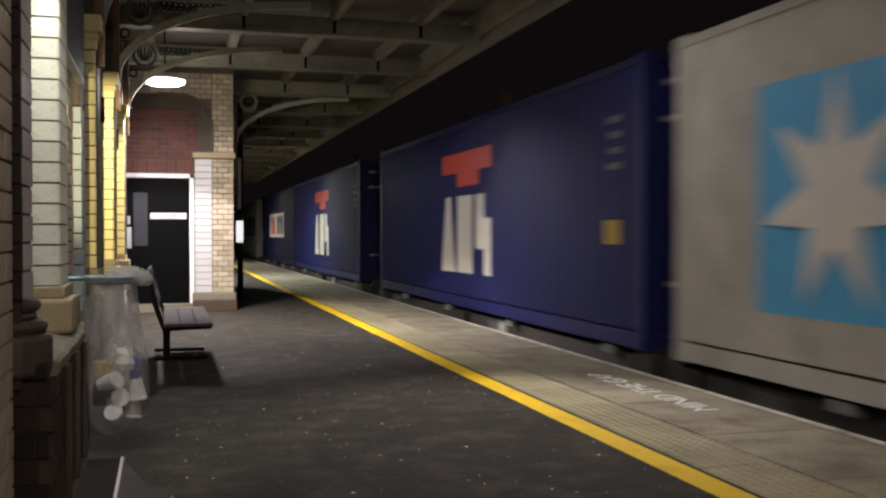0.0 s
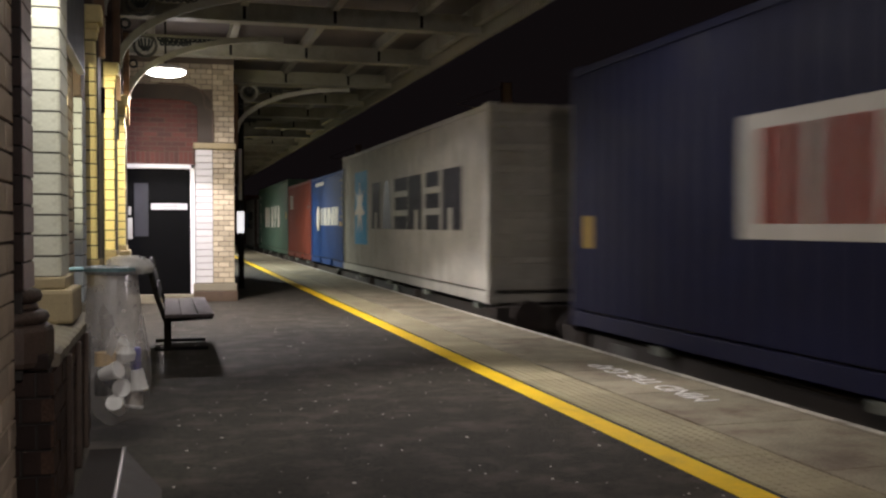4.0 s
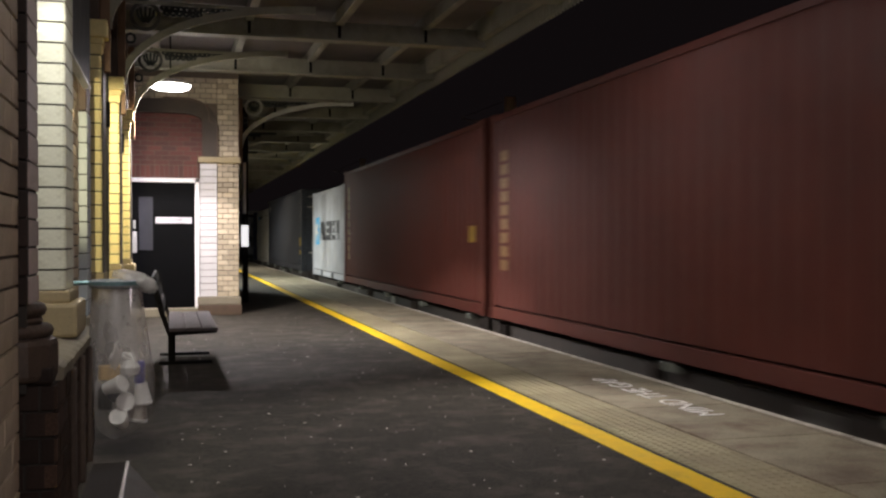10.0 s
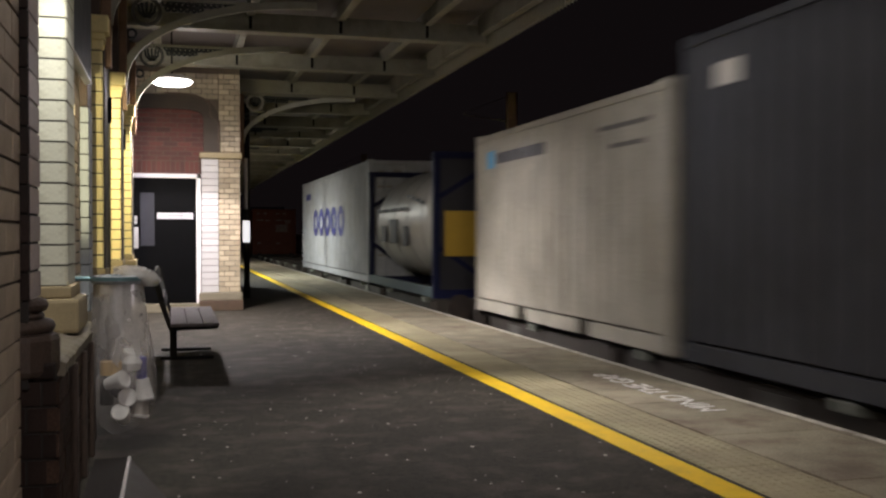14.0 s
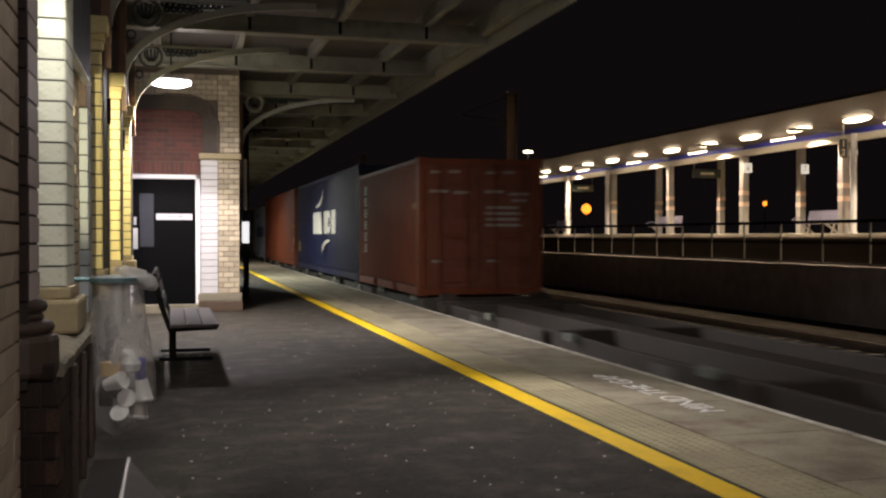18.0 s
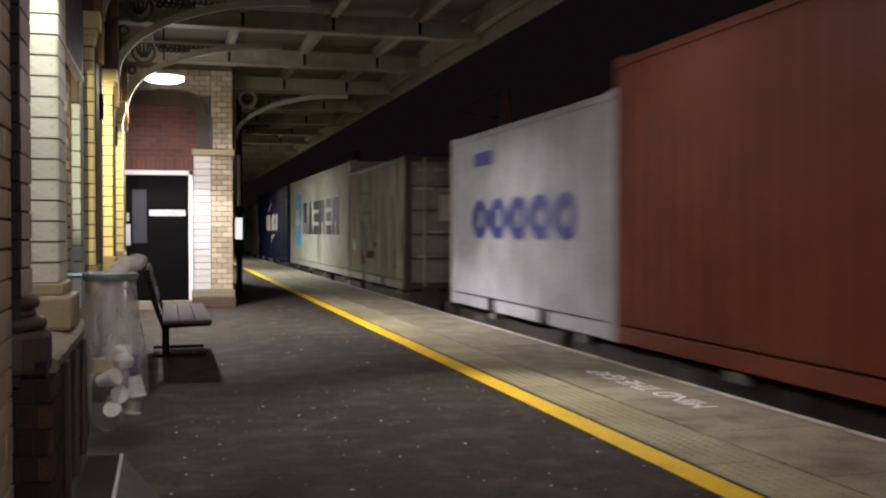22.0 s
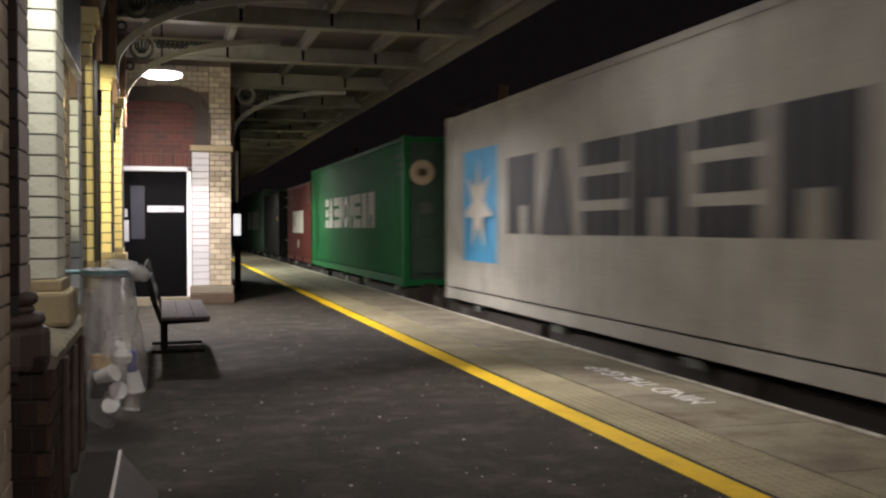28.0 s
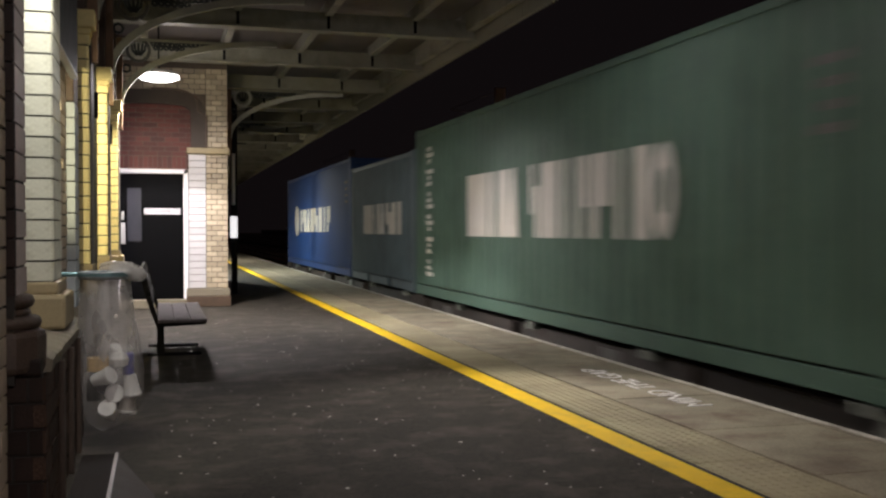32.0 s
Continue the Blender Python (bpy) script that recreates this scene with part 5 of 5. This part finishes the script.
def sack_bm():
    bm = bmesh.new()
    prof = [(0.02, 0.15), (0.09, 0.155), (0.15, 0.21), (0.172, 0.32), (0.178, 0.45), (0.165, 0.62), (0.15, 0.80), (0.138, 0.95), (0.137, 1.0)]
    rings, n = [], 28
    for k, (r, z) in enumerate(prof):
        ring = []
        for i in range(n):
            a = 2 * math.pi * i / n
            w = 1 + 0.05 * math.sin(5 * a + z * 6) + 0.03 * math.sin(9 * a - z * 4)
            lean = 0.05 * (1 - z)
            ring.append(bm.verts.new((r * w * math.cos(a) + lean, r * w * math.sin(a), z + (0.04 * math.cos(a - 0.6) if k < 4 else 0))))
        rings.append(ring)
    for a, b in zip(rings, rings[1:]):
        for i in range(n):
            bm.faces.new((a[i], a[(i + 1) % n], b[(i + 1) % n], b[i]))
    bm.faces.new(rings[0][::-1])
    return bm


part("sack", sack_bm(), FILM, bag, "crumpled clear plastic sack", True)
cuff = lathe([(0.143, 0.978), (0.148, 0.972), (0.151, 0.99), (0.148, 1.014), (0.142, 1.018), (0.139, 1.0)], 24)
part("cuff", cuff, mat("rolled_sack_film", (0.40, 0.43, 0.46), 0.2, vary=0.3, scale=30, bump=0.6), bag, "rolled sack edge", True)
ring = [(0.147 * math.cos(a), 0.147 * math.sin(a), 1.0) for a in [2 * math.pi * k / 24 for k in range(24)]]
part("hoop", sweep(ring, 0.014, 0.022, True), mat("blue_grey_metal", (0.12, 0.2, 0.22), 0.4, 0.6), bag, "blue-grey metal hoop")
part("hoop_arm", tube((-0.14, 0, 1.0), (-0.26, 0.0, 1.0), 0.014), mat("blue_grey_metal", (0.12, 0.2, 0.22)), bag)
part("hoop_bracket", box(-0.33, -0.25, -0.03, 0.03, 0.94, 1.04, 0.008), IRON, bag)
flap = bmesh.new()
prof = [(0.10, 0.0), (0.115, 0.02), (0.10, 0.05), (0.06, 0.072), (0.015, 0.085)]
rings = [[flap.verts.new((0.025 + r * 1.15 * math.cos(2 * math.pi * i / 20) + 0.7 * z, r * 0.9 * math.sin(2 * math.pi * i / 20) * (1 + 0.15 * math.sin(3 * i)), z + 0.012 * math.sin(i * 2.1))) for i in range(20)] for r, z in prof]
for a, b in zip(rings, rings[1:]):
    for i in range(20):
        flap.faces.new((a[i], a[(i + 1) % 20], b[(i + 1) % 20], b[i]))
flap.faces.new(rings[-1])
CLOUDY = mat("cloudy_sack_film", (0.55, 0.52, 0.50), 0.3, vary=0.15, scale=14, bump=0.4)
CLOUDY.node_tree.nodes["Principled BSDF"].inputs["Alpha"].default_value = 0.42
FLAP = part("loose_flap", flap, CLOUDY, bag, "loose gathered plastic", True)
FLAP.matrix_basis = pose(0.05, 0, 1.0)
CUP = mat("white_paper_cup", (0.86, 0.85, 0.83), 0.5, vary=0.06, bump=0.02)


def cup(at, rx, ry, rz, material=None, label="white paper cup in the litter sack"):
    c = empty("paper_cup", at, label, "cup", "cups in the litter sack")
    c.matrix_basis = pose(*at, rx, ry, rz)
    part("body", lathe([(0.034, 0), (0.048, 0.10), (0.050, 0.105)], 18), material or CUP, c, smooth=False)
    part("lid", lathe([(0.052, 0.105), (0.053, 0.112), (0.049, 0.122), (0.042, 0.118), (0.02, 0.118)], 18), CUP, c, "white plastic lid")


cup((-0.262, 6.07, 0.305), 78, 0, 6)
cup((-0.268, 6.03, 0.19), 58, 0, -12)
cup((-0.168, 6.00, 0.425), 182, -6, 0)
cup((-0.170, 6.02, 0.325), 176, 8, 0, mat("grey_plastic_cup", (0.42, 0.39, 0.35), 0.5), "grey plastic cup in the litter sack")
cup((-0.36, 6.00, 0.40), 50, 62, 20)
cup((-0.262, 6.06, 0.47), 14, 18, 0)
thing("paper_bag", round_block(-0.40, -0.28, 5.99, 6.10, 0.45, 0.525, 0.03), mat("brown_paper", (0.50, 0.34, 0.15), 0.7, bump=0.5), "crumpled brown paper bag in the litter sack", "litter")
thing("drink_can", lathe([(0.026, 0.42), (0.03, 0.43), (0.03, 0.54), (0.022, 0.55)], 16, (-0.175, 6.02, 0)), mat("blue_can_paint", (0.03, 0.03, 0.25), 0.3), "blue drink can in the litter sack", "can", smooth=True)
thing("crumpled_tissue", lathe([(0.01, 0.47), (0.045, 0.48), (0.055, 0.52), (0.035, 0.555), (0.01, 0.56)], 9, (-0.225, 5.99, 0)), CUP, "crumpled white tissue in the litter sack", "litter")
bm = lathe([(0.02, -0.05), (0.05, -0.03), (0.06, 0.0), (0.05, 0.035), (0.015, 0.05)], 11, (-0.305, 6.02, 0.372))
thing("crumpled_wrapper", bm, mat("navy_wrapper", (0.010, 0.009, 0.03), 0.35, vary=0.3, bump=0.5), "crumpled navy wrapper in the litter sack", "litter")
thing("dark_bottle", lathe([(0.035, 0.28), (0.04, 0.29), (0.04, 0.38), (0.014, 0.43)], 16, (-0.365, 6.03, 0)), BLACK, "dark plastic bottle in the litter sack", "bottle", smooth=True)

# ---------------------------------------------------------------- the far platform
OPP_Z = 1.34
thing("retaining_wall", box(17.4, 17.9, -40, 300, -1.3, 0.42), mat("grimy_retaining_concrete", (0.27, 0.235, 0.215), 0.85, vary=0.45, scale=2.2, bump=0.3), "dark retaining wall beside the far tracks", "wall", kind="structure")
# near-black ground colour that stands in for shade round the retaining wall
SHADE_GROUND = mat("shade_dark_ground", (0.035, 0.027, 0.021), 0.95, vary=0.5, scale=5, bump=0.6, spec=0.1)
FARCONC = mat("far_platform_concrete", (0.6, 0.55, 0.48), 0.8)
thing("far_platform", box(21.15, 27.5, -30, 220, OPP_Z - 0.2, OPP_Z - 0.10), FARCONC, "pale concrete far platform", "platform", kind="structure")
# sheet added over the ballast to keep the wall foot dark
thing("cess", box(14.9, 17.4, -40, 300, -1.3, -1.13), SHADE_GROUND, "dark strip standing in for shade beside the retaining wall", "ground", kind="structure")
thing("far_platform_face", box(21.2, 27.4, -30, 220, -1.3, OPP_Z - 0.2), DARKBRICK, "dark brick face of the far platform", "wall", kind="structure")
thing("far_platform_edge", box(21.02, 21.3, -30, 220, OPP_Z - 0.15, OPP_Z - 0.02, 0.01), FARCONC, "pale coping of the far platform", "edge", kind="structure")
thing("far_ground", box(17.9, 21.15, -40, 300, -1.3, 0.2), SHADE_GROUND, "dark ground before the far platform", "ground", kind="structure")
FENCE = mat("fence_paint", (0.12, 0.108, 0.10), 0.5, vary=0.25)
fence = empty("fence", (17.65, 0, 0.42), "thin metal post and rail fence on the retaining wall", "fence")
fp = mesh_of(box(-0.025, 0.025, -0.025, 0.025, 0, 1.2), "post")
for i in range(42):
    part("post", fp, FENCE, fence).location = (0, 10.5 + i * 2.0, 0)
for z in (0.02, 0.6, 1.17):
    part("rail", box(-0.02, 0.02, 10, 95, z, z + (0.09 if z > 1 else 0.07)), FENCE if z < 0.5 else IRON, fence)
FC_Y0, FC_Y1 = 8.0, 58.0
fc = empty("far_canopy", (0, 0, 0), "modern lit butterfly canopy on grey columns", "canopy", kind="structure")


def slope_bm(xa, za, xb, zb, th):
    bm = bmesh.new()
    vs = [bm.verts.new(v) for v in ((xa, FC_Y0, za), (xb, FC_Y0, zb), (xb, FC_Y1, zb), (xa, FC_Y1, za), (xa, FC_Y0, za + th), (xb, FC_Y0, zb + th), (xb, FC_Y1, zb + th), (xa, FC_Y1, za + th))]
    for f in ((0, 1, 2, 3), (7, 6, 5, 4), (0, 4, 5, 1), (1, 5, 6, 2), (2, 6, 7, 3), (3, 7, 4, 0)):
        bm.faces.new([vs[i] for i in f])
    return bm


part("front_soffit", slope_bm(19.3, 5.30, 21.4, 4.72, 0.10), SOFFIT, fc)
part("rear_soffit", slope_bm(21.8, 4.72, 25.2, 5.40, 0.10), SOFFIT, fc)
part("blue_fascia", box(21.4, 21.8, FC_Y0, FC_Y1, 4.56, 4.80), BLUE_FASCIA, fc, "blue gutter box")
part("gutter_beam", box(21.35, 21.65, FC_Y0, FC_Y1, 4.34, 4.55, 0.01), GUTTER, fc)
PALEBAND = mat("reflective_band", (0.75, 0.58, 0.48), 0.5, vary=0.1)
for i in range(8):
    y = 10.6 + 6 * i
    for x, top in ((21.37, 4.34), (23.9, 5.1)):
        col = part("column", box(x, x + 0.26, y, y + 0.26, OPP_Z - 0.1, top, 0.02), GREY_COL, fc)
        for z in (2.38, 2.82):
            part("band", box(x - 0.006, x + 0.266, y - 0.006, y + 0.266, z, z + 0.17), PALEBAND, col, "pale reflective band")
    part("roof_rib", box(19.4, 21.4, y + 0.08, y + 0.18, 4.66, 4.76), GREY_COL, fc).rotation_euler = (0, 0, 0)
for i in range(8):
    for y, x, z in ((10.6 + 6 * i + 1.3, 20.6, 4.86), (10.6 + 6 * i + 4.3, 20.6, 4.86)):
        lp = part("canopy_lamp", lathe([(0.05, 0), (0.10, 0.015), (0.13, 0.06), (0.10, 0.09)], 16), FAR_GLOW, fc, "glowing warm lamp", True)
        lp.matrix_basis = Matrix.Translation((x, y, z - 0.08)) @ Matrix.Diagonal((1.3, 5.2, 1.5, 1))
    tb = part("tube_lamp", box(21.0, 21.06, 10.6 + 6 * i + 2.2, 10.6 + 6 * i + 3.6, 4.66, 4.70), FAR_GLOW, fc, "thin glowing tube")
for y, x in ((27.9, 20.5), (46.9, 20.5), (52.1, 20.5)):
    pp = empty("downpipe", (x + 0.75, y, OPP_Z - 0.1), "white painted pipe beside the canopy columns", "pipe", "white pipes of the far canopy")
    part("pipe", tube((0, 0, 0), (0, 0, 3.3), 0.10, 12), WHITE, pp)
    part("collar", tube((0, 0, 2.6), (0, 0, 2.75), 0.13, 12), WHITE, pp)
    part("foot", tube((0, 0, 0), (0, 0, 0.12), 0.14, 12), WHITE, pp)


def text_part(body, size, material, parent, m):
    cu = bpy.data.curves.new("sign_text", "FONT")
    cu.body, cu.size, cu.align_x, cu.align_y, cu.extrude = body, size, "CENTER", "CENTER", 0.004
    tmp = bpy.data.objects.new("tmp", cu)
    scene.collection.objects.link(tmp)
    bpy.context.view_layer.update()
    me = bpy.data.meshes.new_from_object(tmp.evaluated_get(bpy.context.evaluated_depsgraph_get()))
    bpy.data.objects.remove(tmp)
    ob = part("lettering", me, material, parent)
    ob.matrix_basis = m
    return ob


SIGNWHITE = mat("white_sign_face", (0.8, 0.76, 0.68), 0.5, vary=0.05)
for body, x, y, z in (("6", 21.5, 34.6, 3.86), ("7", 24.03, 34.6, 3.86)):
    sg = empty("platform_number_sign", (x, y - 0.1, z), "white platform number sign fixed to a column", "sign", "platform number signs")
    part("board", box(-0.17, 0.17, -0.04, 0.0, -0.18, 0.18, 0.015), SIGN_GLOW, sg, "lit white face")
    text_part(body, 0.34, M_DARK, sg, pose(0, -0.045, 0, 90, 0, 0))
sg = empty("carriage_sign", (20.62, 27.6, 4.02), "dark hanging sign with white numerals", "sign")
part("board", box(-0.14, 0.14, -0.03, 0.0, -0.30, 0.30, 0.01), M_DARK, sg)
text_part("1", 0.29, SIGNWHITE, sg, pose(0, -0.034, 0.14, 90, 0, 0))
text_part("2", 0.29, SIGNWHITE, sg, pose(0, -0.034, -0.14, 90, 0, 0))
part("hanger", tube((0, -0.015, 0.30), (0, -0.015, 0.80), 0.02), GREY_COL, sg)
for y in (39.0, 52.6):
    sg = empty("station_sign", (22.3, y, 3.92), "dark hanging sign with a pale line of writing", "sign", "hanging signs of the far platform")
    part("board", box(-0.68, 0.68, -0.04, 0.0, -0.19, 0.19, 0.01), mat("dark_green_sign", (0.05, 0.06, 0.05), 0.5), sg)
    part("writing_bar", box(-0.30, 0.35, -0.046, -0.04, -0.05, 0.05), SIGNWHITE, sg)
    for x in (-0.6, 0.6):
        part("hanger", tube((x, -0.02, 0.19), (x, -0.02, 0.65), 0.02), GREY_COL, sg)


def far_bench(x, y):
    b = empty("far_bench", (x, y, OPP_Z - 0.1), "brushed metal bench with looped arms", "bench", "metal benches of the far platform")
    part("seat", box(-0.22, 0.25, -1.3, 1.3, 0.42, 0.46, 0.015), LILAC, b)
    bk = part("backrest", box(-0.02, 0.02, -1.15, 1.15, 0.0, 0.42, 0.015), LILAC, b)
    bk.matrix_basis = pose(0.26, 0, 0.50, 0, 10, 0)
    for s in (-1, 1):
        part("arm", sweep([(0.25, s * 1.3, 0.65), (0.0, s * 1.5, 0.66), (-0.22, s * 1.45, 0.60), (-0.22, s * 1.3, 0.46)], 0.04, 0.04), LILAC, b)
        part("leg", sweep([(-0.15, s * 0.45, 0.42), (0.0, s * 0.75, 0.2), (0.05, s * 0.95, 0.0)], 0.06, 0.06), GREY_COL, b)
        part("leg", sweep([(-0.15, s * 0.95, 0.42), (0.0, s * 0.65, 0.2), (0.05, s * 0.45, 0.0)], 0.06, 0.06), GREY_COL, b)


for y in (31.3, 43.2, 56.5):
    far_bench(22.5, y)

POLE = mat("dark_pole_paint", (0.05, 0.045, 0.045), 0.6)
for y in (74.0, 86.0, 98.0):
    lp = empty("lamp_post", (21.5, y, OPP_Z - 0.1), "double-headed platform lamp post, lit", "lamp post", "lamp posts along the far platform")
    part("pole", tube((0, 0, 0), (0, 0, 5.5), 0.06, 10, 0.045), POLE, lp)
    part("arm", tube((-0.85, 0, 5.5), (0.85, 0, 5.5), 0.03, 8), POLE, lp)
    for s in (-1, 1):
        part("lamp_head", lathe([(0.10, 0), (0.26, 0.03), (0.30, 0.10), (0.1, 0.16)], 16, (s * 0.85, 0, 5.42)), FAR_GLOW, lp, "glowing lamp head", True)
lp = empty("lamp_post", (21.5, 59.3, OPP_Z - 0.1), "single-headed platform lamp post, lit", "lamp post", "lamp posts along the far platform")
part("pole", tube((0, 0, 0), (0, 0, 5.2), 0.06, 10, 0.045), POLE, lp)
part("lamp_head", lathe([(0.10, 0), (0.26, 0.03), (0.30, 0.10), (0.1, 0.16)], 16, (0, 0, 5.15)), FAR_GLOW, lp, "glowing lamp head", True)
for x, y, z, r in ((57.9, 135.0, 5.1, 0.75), (71.0, 110.0, 5.2, 0.3)):
    so = empty("street_lamp", (x, y, -1.16), "distant orange sodium street lamp on a pole", "street lamp", "distant street lamps")
    part("pole", tube((0, 0, 0), (0, 0, z + 1.0), 0.07, 8), POLE, so)
    part("globe", lathe([(0.05, -r), (r * 0.7, -r * 0.7), (r, 0), (r * 0.7, r * 0.7), (0.05, r)], 16, (0, 0, z + 1.16)), ORANGE_GLOW, so, "glowing orange globe", True)

for x, y, h in ((21.4, 77.4, 2.4), (21.55, 76.0, 3.1)):
    wp = empty("marker_post", (x, y, OPP_Z - 0.1), "slim white post near the end of the far platform", "post", "white posts of the far platform")
    part("shaft", tube((0, 0, 0), (0, 0, h), 0.06, 10), WHITE, wp)
    part("foot_plate", tube((0, 0, 0), (0, 0, 0.05), 0.14, 12), POLE, wp)

sp = empty("railway_signal", (11.55, 90.0, -1.16), "slim railway signal showing a red light", "signal")
part("post", tube((0, 0, 0), (0, 0, 3.7), 0.07, 10), POLE, sp)
part("head", box(-0.22, 0.22, -0.06, 0.14, 3.7, 5.3, 0.03), M_DARK, sp, "black signal head")
part("lens", tube((0, -0.09, 4.5), (0, -0.06, 4.5), 0.15, 16), glow("red_signal_glow", (1.0, 0.03, 0.03), 6), sp, "glowing red lens")

MAST = mat("rusty_mast_steel", (0.24, 0.18, 0.155), 0.7, 0.2, vary=0.3)
for x, y in ((16.8, 48.9), (16.8, 90.0)):
    ms = empty("overhead_line_mast", (x, y, -1.16), "rusty steel overhead line mast", "mast", "overhead line masts")
    part("web", box(-0.22, 0.22, -0.02, 0.02, 0.25, 9.7), MAST, ms)
    for d in (-0.26, 0.22):
        part("flange", box(d, d + 0.04, -0.18, 0.18, 0.25, 9.7), MAST, ms)
    part("cable_duct", box(-0.52, -0.36, -0.1, 0.1, 0.25, 4.6, 0.02), POLE, ms)
    part("base_plate", box(-0.55, 0.4, -0.4, 0.4, 0, 0.25, 0.02), SLEEPER, ms)
    part("cantilever", sweep([(-0.2, 0, 8.2), (-2.6, 0, 8.5)], 0.05, 0.05), POLE, ms)
    part("stay", sweep([(-0.2, 0, 9.5), (-2.6, 0, 8.55)], 0.03, 0.03), POLE, ms)
    part("insulator", tube((-0.35, 0, 8.22), (-0.7, 0, 8.27), 0.07, 10), M_DARK, ms)


def motions():
    """The train runs past the platform."""
    ts = [i * 2.0 for i in range(17)]
    for ob, s, x, z in MOVERS:
        walk(ob, [(t, pose(x, s - disp(t), z)) for t in ts])
    # the loose plastic over the litter sack leans to and fro in the draught
    lean = ((0, 20), (3.5, 12), (6, 24), (9, 28), (14, 22), (17, 4), (18, 30), (19, -4), (20, -14), (22, -18), (24, -10), (25.5, 2), (28.5, 28), (30, 14), (32, 20))
    walk(FLAP, [(t, pose(0.05, 0, 1.0, 0, a, 0)) for t, a in lean])


motions()
